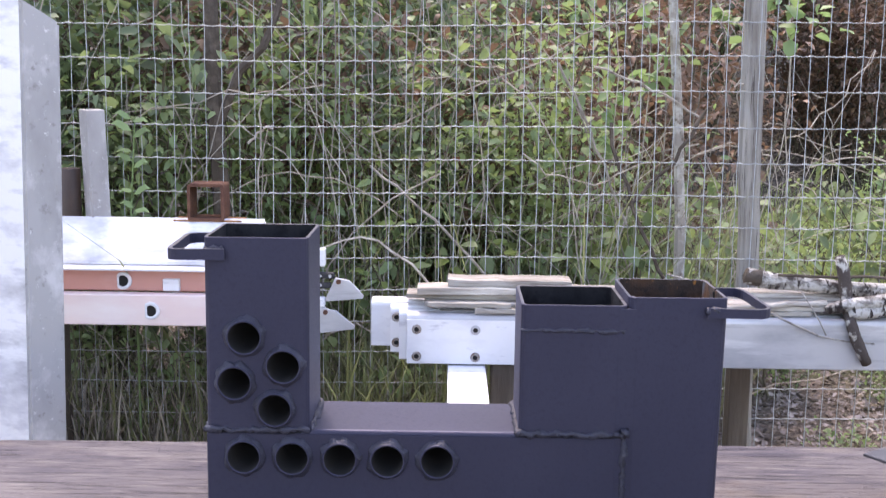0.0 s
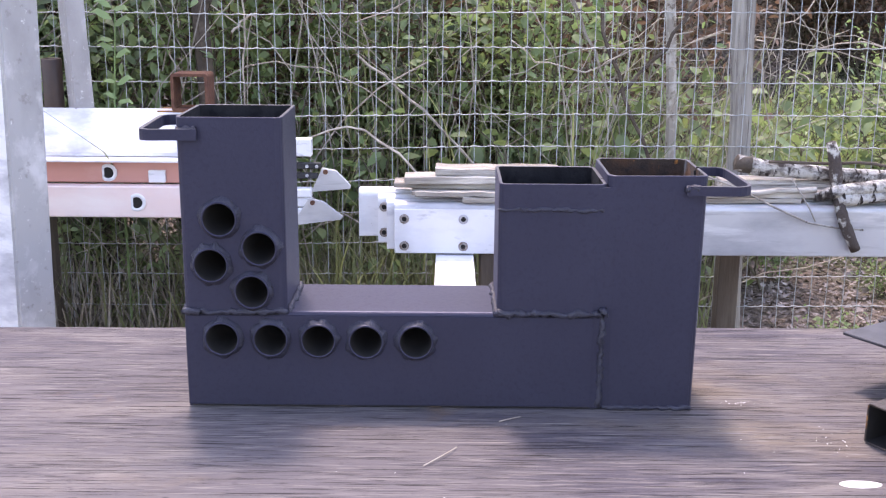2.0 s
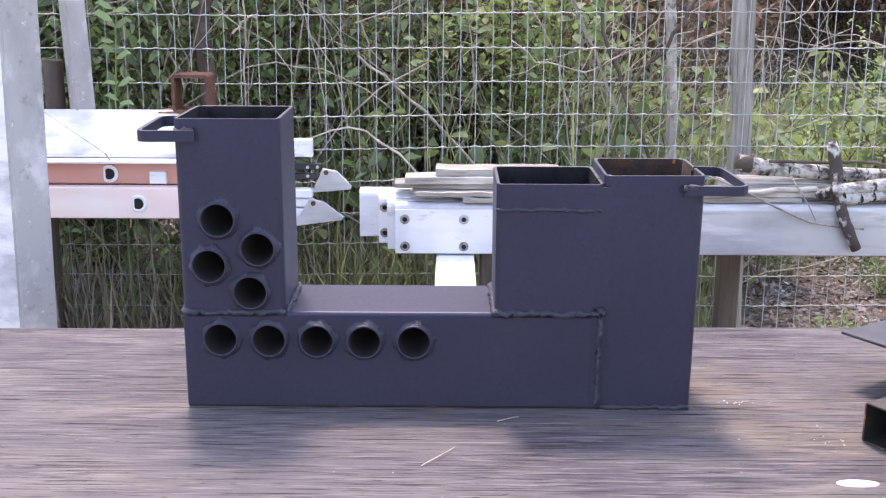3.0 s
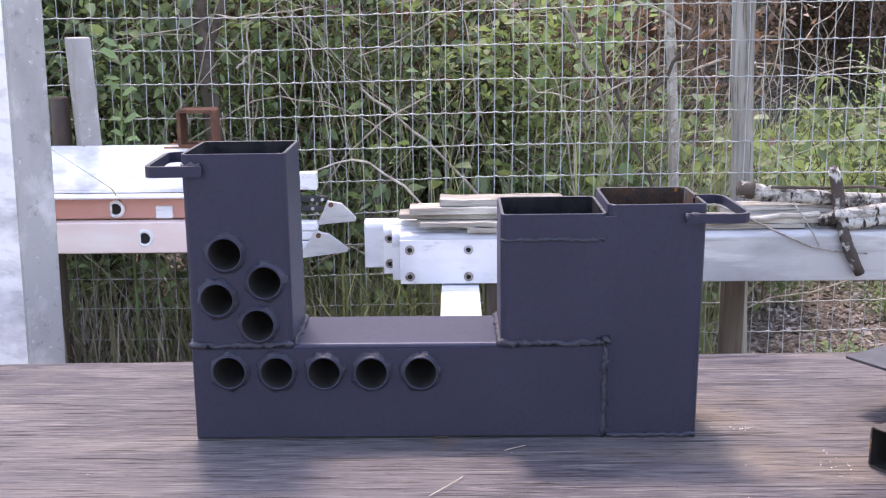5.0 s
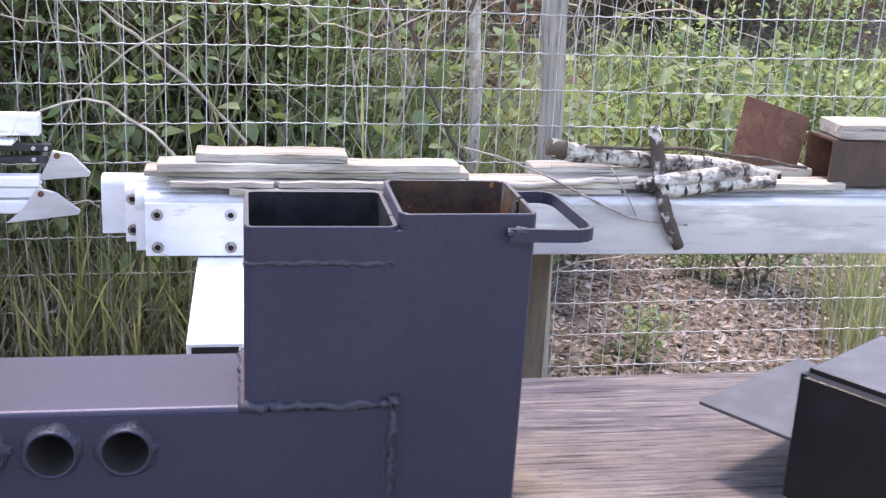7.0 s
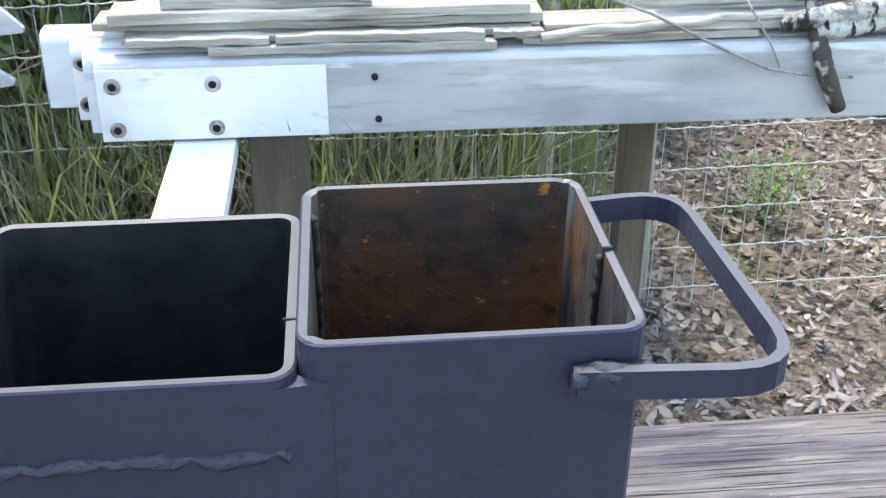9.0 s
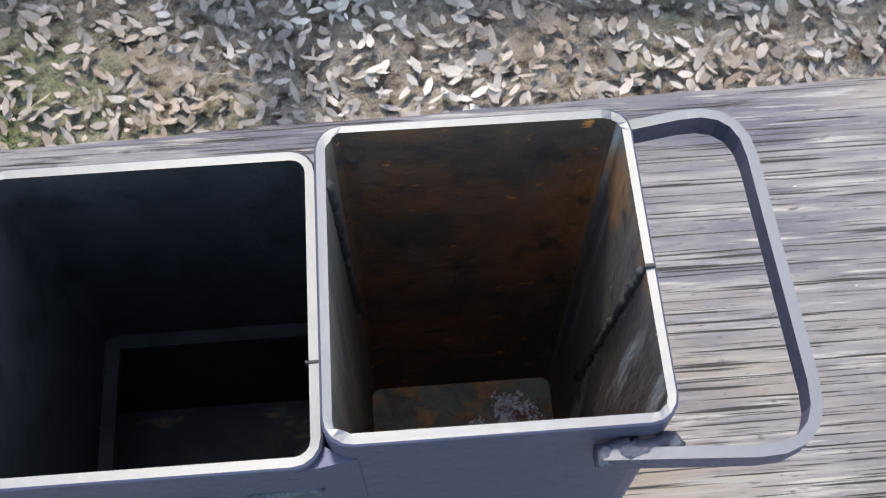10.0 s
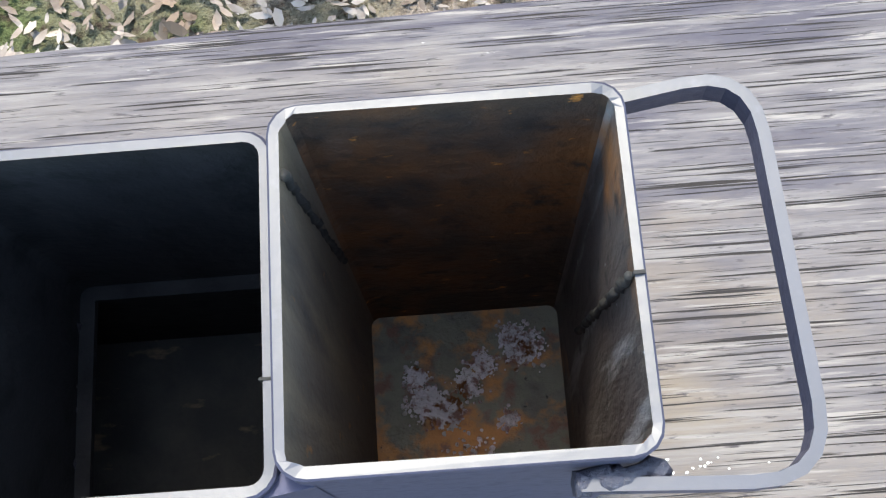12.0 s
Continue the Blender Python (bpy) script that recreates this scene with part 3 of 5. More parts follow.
def port_pipe(cx, cz, seed):
    """A short pipe stub with a ragged weld collar."""
    ro, ri, n, out = 0.0262, 0.0232, 32, 0.010
    bm = bmesh.new()
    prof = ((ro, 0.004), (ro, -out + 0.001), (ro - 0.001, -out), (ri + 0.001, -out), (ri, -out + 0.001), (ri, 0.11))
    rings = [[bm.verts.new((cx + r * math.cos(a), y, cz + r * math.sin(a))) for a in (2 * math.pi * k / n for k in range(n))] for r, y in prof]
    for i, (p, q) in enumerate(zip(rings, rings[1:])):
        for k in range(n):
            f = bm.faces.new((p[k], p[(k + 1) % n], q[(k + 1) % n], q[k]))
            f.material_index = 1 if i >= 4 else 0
    # black lining and end cap carry the shade inside the pipe
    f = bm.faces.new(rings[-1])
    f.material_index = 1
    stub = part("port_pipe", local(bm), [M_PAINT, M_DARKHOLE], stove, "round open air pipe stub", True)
    rnd = random.Random(seed)
    bm = bmesh.new()
    n = 60
    rag = [rnd.random() ** 2 * 0.0075 for _ in range(n // 3)]
    rag = [0.6 * rag[k // 3] + 0.25 * rag[(k // 3 + 1) % (n // 3)] * (k % 3) / 2 + rnd.uniform(0, 0.0016) for k in range(n)]
    rows = []
    for f, y in ((1.0, 0.001), (0.85, -0.0025), (0.45, -0.0055), (0.0, -0.0085)):
        rows.append([bm.verts.new((cx + r * math.cos(a), y + rnd.uniform(-0.0008, 0.0008), cz + r * math.sin(a)))
                     for r, a in ((0.0258 + f * (0.0030 + rag[k]), 2 * math.pi * k / n) for k in range(n))])
    for p, q in zip(rows, rows[1:]):
        for k in range(n):
            bm.faces.new((p[k], p[(k + 1) % n], q[(k + 1) % n], q[k]))
    part("weld_collar", local(bm), M_WELD, stub, "ragged weld fillet round the pipe", True)


for k, (cx, cz) in enumerate(PORTS_BASE + PORTS_UP):
    port_pipe(cx, cz, 50 + k)


def strap_handle(pts, z0, z1, th):
    """A flat bar bent along pts (x, y), from z0 to z1."""
    bm = bmesh.new()
    vs = [Vector((*p, 0)) for p in pts]
    rings = []
    for i, p in enumerate(vs):
        d = (vs[min(i + 1, len(vs) - 1)] - vs[max(i - 1, 0)]).normalized()
        s = Vector((-d.y, d.x, 0)) * th / 2
        rings.append([bm.verts.new(c) for c in (p + s + Vector((0, 0, z0)), p - s + Vector((0, 0, z0)), p - s + Vector((0, 0, z1)), p + s + Vector((0, 0, z1)))])
    for a, b in zip(rings, rings[1:]):
        for k in range(4):
            f = bm.faces.new((a[k], a[(k + 1) % 4], b[(k + 1) % 4], b[k]))
            # bar's top edge takes the rim colour with the sky light in it
            f.material_index = 1 if k == 2 else 0
    bm.faces.new(rings[0])
    bm.faces.new(rings[-1][::-1])
    return bm


def bend(corners, r, seg=5):
    out = [corners[0]]
    for a, b, c in zip(corners, corners[1:], corners[2:]):
        a, b, c = Vector(a), Vector(b), Vector(c)
        u, v = (a - b).normalized(), (c - b).normalized()
        p, q = b + u * r, b + v * r
        for k in range(seg + 1):
            s = k / seg
            out.append(tuple(p * (1 - s) ** 2 + b * 2 * s * (1 - s) + q * s * s))
    return out + [corners[-1]]


hz1 = 1.0925
rh = part("handle", local(strap_handle(bend([(0.735, -0.003), (0.829, -0.008), (0.823, 0.163), (0.764, 0.1535)], 0.030), hz1 - 0.014, hz1, 0.0052)), [M_PAINT, M_RIM], stove, "bent flat-bar carrying handle")
part("weld_bead", local(weld((0.735, -0.0005, hz1 - 0.0035), (0.767, -0.0005, hz1 - 0.0045), 0.0050, 31, 0.003)), M_WELD, rh, smooth=True)
lz1 = 1.170
lh = part("handle", local(strap_handle(bend([(0.032, -0.006), (-0.048, -0.012), (-0.055, 0.150), (0.02, 0.158)], 0.018), lz1 - 0.016, lz1, 0.0065)), [M_PAINT, M_RIM], stove, "bent flat-bar carrying handle")
part("weld_bead", local(weld((0.003, -0.002, lz1 - 0.001), (0.03, -0.002, lz1 - 0.002), 0.0045, 32)), M_WELD, lh, smooth=True)

# ---- second black stove part at the table's end ----
box_stove = thing("firebox", "glossy black steel firebox on short square-tube legs", "stove", (1.03, -0.09, TOP), rz=-57)
bm = box((0.0, 0.0, 0.061), (0.30, 0.175, 0.222), 0.009, seg=3)
part("body", bm, M_GLOSS, box_stove, "glossy black box")
part("top_plate", box((0.010, 0.010, 0.2212), (0.290, 0.165, 0.2226), 0.0005), M_PLATE, box_stove, "scuffed grey steel top plate")
part("shelf_plate", box((-0.180, 0.110, 0.0825), (0.18, 0.35, 0.0875), 0.001), M_PLATE, box_stove, "thin grey steel plate")
for xx in (0.022, 0.262):
    t = square_tube(-0.030, 0.030, -0.030, 0.030, 0, 0.24, 0.003, 0.005)
    t.transform(Matrix.Translation((xx, 0.187, 0.0305)) @ Matrix.Rotation(radians(90), 4, "X"))
    # tube inside coloured near-black for its shade
    part("leg_tube", t, [M_LEG, M_LEG, M_DARKHOLE], box_stove, "square tube leg with rusty end")

bm = bmesh.new()
ring = [bm.verts.new((0.026 * math.cos(a) * (1.15 if math.cos(a) > 0 else 1), 0.011 * math.sin(a), 0.0005)) for a in (2 * math.pi * k / 18 for k in range(18))]
tipv = bm.verts.new((0, 0, 0.004))
for k in range(18):
    bm.faces.new((ring[k], ring[(k + 1) % 18], tipv))
bm.faces.new(ring[::-1])
chip = new("wood_chip", mesh_of(bm, "wood_chip", M_WHITE))
chip.location = (0.928, -0.245, TOP)
tagged(chip, "small white chip lying on the plywood", "chip")
bm = sweep(curvy((0.36, -0.205, TOP + 0.0025), (0.405, -0.145, TOP + 0.0025), (0.004, 0, 0.002), 6), 0.0008, 5)
straw = new("straw_piece", mesh_of(bm, "straw_piece", M_STRAW))
tagged(straw, "thin dry straw lying on the plywood", "straw")
straw2 = new("straw_piece", mesh_of(sweep(curvy((0.468, -0.052, TOP + 0.002), (0.50, -0.034, TOP + 0.002), (0.002, 0, 0.001), 5), 0.0008, 5), "straw_piece", M_STRAW))
tagged(straw2, "short dry straw lying beside the stove", "straw")

rnd = random.Random(91)
bm = bmesh.new()
for cx, cy, n, sx, sy in ((0.83, 0.035, 16, 0.03, 0.006), (0.935, -0.10, 14, 0.012, 0.018), (0.86, -0.14, 5, 0.05, 0.03), (0.55, -0.25, 6, 0.25, 0.08)):
    for k in range(n):
        px, py, r = cx + rnd.gauss(0, sx), cy + rnd.gauss(0, sy), rnd.uniform(0.0005, 0.0015)
        ring = [bm.verts.new((px + r * rnd.uniform(0.6, 1.4) * math.cos(a), py + r * rnd.uniform(0.5, 1.0) * math.sin(a), TOP + 0.0003)) for a in (q * 1.2566 for q in range(5))]
        tip = bm.verts.new((px, py, TOP + 0.0003 + r * 0.5))
        for q in range(5):
            bm.faces.new((ring[q], ring[(q + 1) % 5], tip))
tagged(new("crumbs", mesh_of(bm, "crumbs", M_WHITE)), "small white crumbs scattered on the plywood", "crumbs", kind="stuff")

# ---- beam rack behind the table ----
YB = 1.395


def bolt(x, y, z, parent, o, rust=False):
    bm = bmesh.new()
    n = 14
    prof = ((0.0135, 0.0), (0.0135, -0.0025), (0.0105, -0.0048), (0.0068, -0.0048), (0.0064, -0.0012))
    rings = [[bm.verts.new((x + r * math.cos(a), y + d, z + r * math.sin(a))) for a in (2 * math.pi * k / n for k in range(n))] for r, d in prof]
    for i, (p, q) in enumerate(zip(rings, rings[1:])):
        for k in range(n):
            f = bm.faces.new((p[k], p[(k + 1) % n], q[(k + 1) % n], q[k]))
            f.material_index = 1 if i == 3 else 0
    # rivet centre blackened in place of a shaded bore
    f = bm.faces.new(rings[-1])
    f.material_index = 1
    bm.transform(Matrix.Translation(-Vector(o)))
    part("rivet", bm, [M_RIVET if rust else M_ALU, M_DARKHOLE], parent, "round hollow rivet")


def beam(x0, x1, y, z0, z1, depth, mats, label, bolts=()):
    o = ((x0 + x1) / 2, y, z0)
    b = thing("beam", label, "beam", o, group="stacked metal beams")
    bm = bmesh.new()
    th = 0.006
    prof = [(0, z0 + 0.004), (0.001, z0 + 0.001), (0.004, z0), (depth, z0), (depth, z0 + th), (th, z0 + th), (th, z1 - th - 0.010), (0.016, z1 - th),
            (depth, z1 - th), (depth, z1), (0.018, z1), (0.010, z1 - 0.002), (0.004, z1 - 0.007), (0.001, z1 - 0.013), (0, z1 - 0.018)]
    ends = [[bm.verts.new((x, y + dy, z)) for dy, z in prof] for x in (x0, x1)]
    for k in range(len(prof)):
        q = (k + 1) % len(prof)
        bm.faces.new((ends[0][k], ends[0][q], ends[1][q], ends[1][k]))
    bm.faces.new(ends[0])
    bm.faces.new(ends[1][::-1])
    bm.transform(Matrix.Translation(-Vector(o)))
    part("channel", bm, mats, b)
    for bx, bz, rust in bolts:
        bolt(bx, y - 0.0005, bz, b, o, rust)
    return b


front = beam(0.244, 2.6, YB, 0.628, 0.771, 0.030, M_ALU, "long dull aluminium channel beam lying on edge", ())
plate = part("end_plate", box((0.244 - 1.422, -0.003, 0.002), (0.62 - 1.422, -0.0002, 0.126), 0.001), M_ALU_W, front, "white riveted end plate")
for bx, bz, ru in ((0.271, 0.727, True), (0.271, 0.651, True), (0.433, 0.727, False), (0.433, 0.650, True)):
    bolt(bx, YB - 0.0035, bz, front, (1.422, YB, 0.628), ru)
for bx, bz in ((0.70, 0.73), (0.705, 0.655)):
    # black plug drawn for the shade of a drilled hole
    part("hole", sweep([(bx - 1.422, -0.0036, bz - 0.628), (bx - 1.422, 0.004, bz - 0.628)], 0.006, 12), M_DARKHOLE, front)
beam(0.221, 2.55, YB + 0.031, 0.632, 0.772, 0.03, M_ALU_S, "white-faced aluminium channel beam behind another")
beam(0.195, 2.5, YB + 0.068, 0.642, 0.778, 0.03, M_ALU_S, "white-faced aluminium channel beam behind another", ((0.212, 0.745, True), (0.212, 0.672, True)))
beam(0.138, 2.5, YB + 0.110, 0.650, 0.785, 0.05, M_ALU_W, "white-faced aluminium channel beam behind another")

arm = thing("metal_plank", "white metal channel plank sticking out under the beams", "plank", (0.41, 1.2, 0.6))
part("channel", box((-0.052, -0.33, -0.012), (0.052, 0.40, 0.0245), 0.003), M_ALU_W, arm)
# black block stands for the shade in the channel's open end
part("end_hollow_shade", box((-0.043, -0.3305, -0.008), (0.043, -0.31, 0.016)), M_DARKHOLE, arm)
strut = thing("support_post", "dark brown wooden post under the beams", "post", (0.53, 1.46, 0))
part("post", box((-0.05, -0.045, 0), (0.05, 0.045, 0.625), 0.004), M_DARKPOST, strut)

strut2 = thing("support_post", "dark brown square timber post below the beams", "post", (1.244, 1.70, 0))
part("post", box((-0.031, -0.03, 0), (0.031, 0.03, 0.64), 0.004), M_DARKPOST, strut2)

# ---- slats stacked on the beams ----
def slat(x0, x1, y0, y1, z0, z1, rz=0.0, seed=0, label="grey weathered pallet slat stacked on the beams"):
    rnd = random.Random(seed)
    cx, cy = (x0 + x1) / 2, (y0 + y1) / 2
    bm = bmesh.new()
    n = 10
    rows = []
    for k in range(n + 1):
        x = x0 + (x1 - x0) * k / n - cx
        w = [rnd.uniform(-1, 1) * 0.0018 for _ in range(4)]
        rows.append([bm.verts.new(c) for c in ((x, y0 - cy + w[0], w[1]), (x, y1 - cy + w[2], w[1]), (x, y1 - cy + w[2], z1 - z0 + w[3]), (x, y0 - cy + w[0], z1 - z0 + w[3]))])
    for a, b in zip(rows, rows[1:]):
        for k in range(4):
            bm.faces.new((a[k], a[(k + 1) % 4], b[(k + 1) % 4], b[k]))
    bm.faces.new(rows[0])
    bm.faces.new(rows[-1][::-1])
    bmesh.ops.bevel(bm, geom=[e for e in bm.edges if e.calc_length() > 0.05 or True], offset=0.0012, segments=1, affect="EDGES")
    ob = new("slat", mesh_of(bm, "slat", M_SLAT))
    ob.matrix_world = pose(cx, cy, z0, 0, 0, rz)
    return tagged(ob, label, "plank", "stacked slats")


slat(0.29, 0.97, 1.42, 1.50, 0.7865, 0.799, 0.4, 1)
slat(0.24, 0.99, 1.445, 1.53, 0.8005, 0.8165, -0.5, 2)
slat(0.43, 0.905, 1.394, 1.418, 0.7725, 0.7865, -0.3, 9, "pale slat lying on the front beam")
slat(0.30, 0.53, 1.399, 1.419, 0.7875, 0.8005, 0.0, 3, "short narrow slat with a knot in front of the stack")
slat(0.54, 0.885, 1.398, 1.419, 0.7875, 0.8025, -0.3, 10, "short ochre slat in front of the stack")
slat(0.90, 0.985, 1.40, 1.419, 0.7875, 0.8005, 0.0, 11, "stub of a grey slat in the stack")
slat(0.27, 0.965, 1.43, 1.51, 0.8185, 0.8365, 0.5, 4)
slat(0.355, 0.70, 1.44, 1.53, 0.8375, 0.857, -0.4, 5, "short grey slat on top of the stack")
slat(0.99, 1.95, 1.42, 1.50, 0.7865, 0.803, -0.4, 6)
slat(1.16, 1.9, 1.50, 1.58, 0.7865, 0.822, 0.5, 7)
slat(0.95, 1.36, 1.41, 1.44, 0.7735, 0.786, 0.8, 8)


# ---- lichen-covered branches ----
def branch(name, pts, radii, seed, label, mat=M_LICHEN, group="cut branches"):
    bm = sweep(pts, radii, 10, rough=0.10, seed=seed)
    ob = new(name, mesh_of(bm, name, mat))
    for p in ob.data.polygons:
        p.use_smooth = True
    return tagged(ob, label, "branch", group)


log = branch("branch", [(1.198, 1.5, 0.872), (1.262, 1.5, 0.858), (1.33, 1.5, 0.851), (1.43, 1.5, 0.844), (1.51, 1.5, 0.838), (1.61, 1.5, 0.832), (1.69, 1.495, 0.824), (1.755, 1.49, 0.812), (1.80, 1.485, 0.803)],
             [0.022, 0.023, 0.022, 0.0215, 0.021, 0.020, 0.019, 0.018, 0.016], 1, "cut branch with pale lichen patches on the beams")
part("bare_end", sweep([(1.194, 1.5, 0.873), (1.212, 1.5, 0.869), (1.236, 1.5, 0.8638)], [0.0205, 0.0232, 0.0236], 10, rough=0.14, seed=12), M_BARK, log, "dark brown bark without lichen", True)
branch("branch", [(1.395, 1.40, 0.795), (1.431, 1.40, 0.806), (1.491, 1.402, 0.816), (1.59, 1.405, 0.827), (1.66, 1.41, 0.834)], [0.012, 0.018, 0.019, 0.018, 0.017], 2, "short lichen-spotted branch lying on slats")
branch("branch", [(1.452, 1.396, 0.787), (1.49, 1.397, 0.790), (1.524, 1.40, 0.793), (1.603, 1.405, 0.799), (1.702, 1.41, 0.808), (1.75, 1.41, 0.810)], [0.016, 0.018, 0.0165, 0.0165, 0.016, 0.015], 3, "short lichen-spotted branch lying on slats")
branch("branch", [(1.440, 1.452, 0.939), (1.450, 1.450, 0.905), (1.455, 1.447, 0.875), (1.459, 1.440, 0.835), (1.459, 1.425, 0.80), (1.458, 1.395, 0.778), (1.461, 1.379, 0.755), (1.470, 1.376, 0.730), (1.482, 1.376, 0.703), (1.495, 1.376, 0.676), (1.507, 1.377, 0.652)], [0.013, 0.0165, 0.017, 0.017, 0.016, 0.016, 0.0165, 0.016, 0.0165, 0.0155, 0.015], 4, "dark crooked branch hanging over the beam", M_LICHEN2)
branch("branch", curvy((0.98, 1.40, 0.787), (1.40, 1.42, 0.812), (0, 0, 0.002), 8, 0.004, 5), 0.008, 5, "thin pale peeled stick on the beams", M_SLAT)
branch("twig", [(0.957, 1.43, 0.885), (1.054, 1.415, 0.863), (1.165, 1.402, 0.823), (1.282, 1.386, 0.767), (1.373, 1.380, 0.727), (1.45, 1.378, 0.714), (1.523, 1.375, 0.709)], 0.0026, 6, "thin grey twig drooping over the beam", M_POST)
branch("twig", curvy((1.28, 1.475, 0.878), (1.86, 1.46, 0.835), (0, 0, 0.016), 12, 0.004, 7), 0.0042, 7, "thin dark twig across the branches", M_BARK)
branch("twig", [(1.33, 1.43, 0.845), (1.355, 1.40, 0.80), (1.375, 1.385, 0.765), (1.392, 1.381, 0.730)], 0.002, 8, "thin grey twig drooping beside the branches", M_POST)

# ---- rusty scrap at the beam's far end ----
rp = new("rusty_plate", mesh_of(box((-0.095, -0.003, -0.09), (0.095, 0.003, 0.09), 0.001), "rusty_plate", M_RUST))
rp.matrix_world = pose(1.80, 1.56, 0.885, -14, 16, 0)
tagged(rp, "flat square rusty steel plate leaning behind branches", "plate")
st = thing("square_tube", "rusty brown square steel tube lying on the beams", "tube", (1.96, 1.44, 0.78), rz=3)
t = square_tube(-0.062, 0.062, -0.062, 0.062, 0, 0.5, 0.006, 0.008)
t.transform(Matrix.Translation((-0.05, 0.06, 0.0705)) @ Matrix.Rotation(radians(90), 4, "Y"))
part("tube", t, [M_PIPE, M_RUST, M_RUST], st)
slat(1.93, 2.4, 1.42, 1.55, 0.914, 0.95, -3, 12, "grey board lying on the square tube")

# ---- left post and board rack ----
lp = thing("steel_post", "grey galvanised square post with slanted cut top", "post", (-0.70, 1.24, 0))
bm = bmesh.new()
foot = [(-0.008, -0.04), (0.062, 0.030), (0.0, 0.12), (-0.14, 0.0)]
b0 = [bm.verts.new((x - 0.035, y, 0)) for x, y in foot]
b1 = [bm.verts.new((x, y, z)) for (x, y), z in zip(foot, (1.595, 1.535, 1.55, 1.60))]
for k in range(4):
    bm.faces.new((b0[k], b0[(k + 1) % 4], b1[(k + 1) % 4], b1[k]))
bm.faces.new(b1)
bm.faces.new(b0[::-1])
bm.faces.ensure_lookup_table()
# left face's brighter light is put in as a whiter material
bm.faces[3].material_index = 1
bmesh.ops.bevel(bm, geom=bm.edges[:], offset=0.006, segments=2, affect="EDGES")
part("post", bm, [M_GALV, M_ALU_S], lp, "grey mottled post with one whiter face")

wb = thing("white_board", "wide white aluminium plank leaning on the rack", "board", (-0.5, 1.60, 0.88))
bm = bmesh.new()
prof = [(-0.04, -0.014), (-0.04, -0.004), (0.064, 0.110), (0.070, 0.106), (-0.032, -0.014)]
right = [bm.verts.new((0.31, y, z)) for y, z in prof]
left = [bm.verts.new((-0.45, y, z)) for y, z in prof]
for k in range(len(prof)):
    q = (k + 1) % len(prof)
    bm.faces.new((left[k], left[q], right[q], right[k]))
bm.faces.new(left)
bm.faces.new(right[::-1])
part("plank", bm, M_ALU_S, wb)
lipb = thing("white_plank", "narrow white aluminium plank in front of the leaning one", "board", (-0.45, 1.54, 0.872))
part("plank", box((0.20, 0, 0), (0.452, 0.035, 0.050), 0.002), M_ALU_W, lipb)
wb2 = thing("white_board", "white aluminium plank lying behind another on the rack", "board", (-0.6, 1.665, 0.915))
part("plank", box((-0.4, 0, -0.02), (0.40, 0.085, 0.058), 0.003), M_ALU_W, wb2)
blk = thing("timber_block", "pinkish wooden block under the white plank", "block", (-0.3, 1.60, 0.86))
part("block", box((-0.6, 0.012, -0.035), (0.19, 0.15, 0.0115), 0.002), M_PINK, blk)

gp = thing("short_post", "short grey square concrete-like post standing on the rack", "post", (-0.694, 1.70, 0.974))
bm = box((-0.029, -0.029, 0), (0.029, 0.029, 0.33), 0.003, m=Matrix.Rotation(radians(38), 4, "Z"))
for v in bm.verts:
    v.co.x -= 0.010 * v.co.z / 0.33
part("post", bm, M_GALV, gp)
pp = thing("pipe", "dark brown rusty upright pipe", "pipe", (-0.777, 1.71, 0.974))
bm = bmesh.new()
prof = ((0.029, 0.0), (0.029, 0.153), (0.0278, 0.155), (0.025, 0.155), (0.024, 0.153), (0.024, 0.02))
rings = [[bm.verts.new((r * math.cos(a), r * math.sin(a), z)) for a in (2 * math.pi * k / 24 for k in range(24))] for r, z in prof]
for p, q in zip(rings, rings[1:]):
    for k in range(24):
        bm.faces.new((p[k], p[(k + 1) % 24], q[(k + 1) % 24], q[k]))
part("pipe", bm, M_PIPE, pp, smooth=True)
rt = thing("tube_offcut", "rusty square tube offcut standing on the plank", "tube", (-0.362, 1.70, 0.974))
t = square_tube(-0.054, 0.054, -0.055, 0.055, 0, 0.09, 0.009, 0.010)
t.transform(Matrix.Translation((0, 0.04, 0.064)) @ Matrix.Rotation(radians(90), 4, "X"))
part("tube", t, [M_RUST, M_RUST, M_RUST], rt)
part("flange", box((-0.098, -0.045, 0.001), (0.105, 0.04, 0.011), 0.001), M_RUST_OR, rt)

# ---- ladder on its side ----
ladder = thing("ladder", "fibreglass extension ladder lying on its side", "ladder", (-0.35, 1.5, 0.70))
O = Vector((-0.35, 1.5, 0.70))


def lad(name, bm, mat, label="", parent=None, smooth=False):
    bm.transform(Matrix.Translation(-O))
    return part(name, bm, mat, parent or ladder, label, smooth)


lad("lower_rail", box((-1.1, 1.49, 0.702), (-0.092, 1.53, 0.792), 0.003), M_PINK, "pale pink rail")
lad("upper_rail", box((-1.1, 1.535, 0.793), (-0.13, 1.565, 0.857), 0.003), M_SALMON, "salmon red rail")
lad("rail_lip", box((-1.1, 1.50, 0.8575), (-0.05, 1.57, 0.8635), 0.001), M_ALU_W)
for k, (a, b) in enumerate(((0.762, 0.788), (0.735, 0.760), (0.700, 0.732))):
    lad("rail_end", box((-0.0915, 1.492 + 0.004 * (k == 1), a), (0.006 - 0.02 * (k == 2), 1.53, b), 0.004), M_ALU_W, "white ribbed metal rail end")
lad("spring_bracket", box((-0.13, 1.53, 0.81), (0.02, 1.545, 0.826), 0.002, m=None), M_BLACK, "black metal bracket")
lad("spring_bracket", box((-0.12, 1.53, 0.838), (0.03, 1.545, 0.856), 0.002), M_BLACK, "black metal bracket")
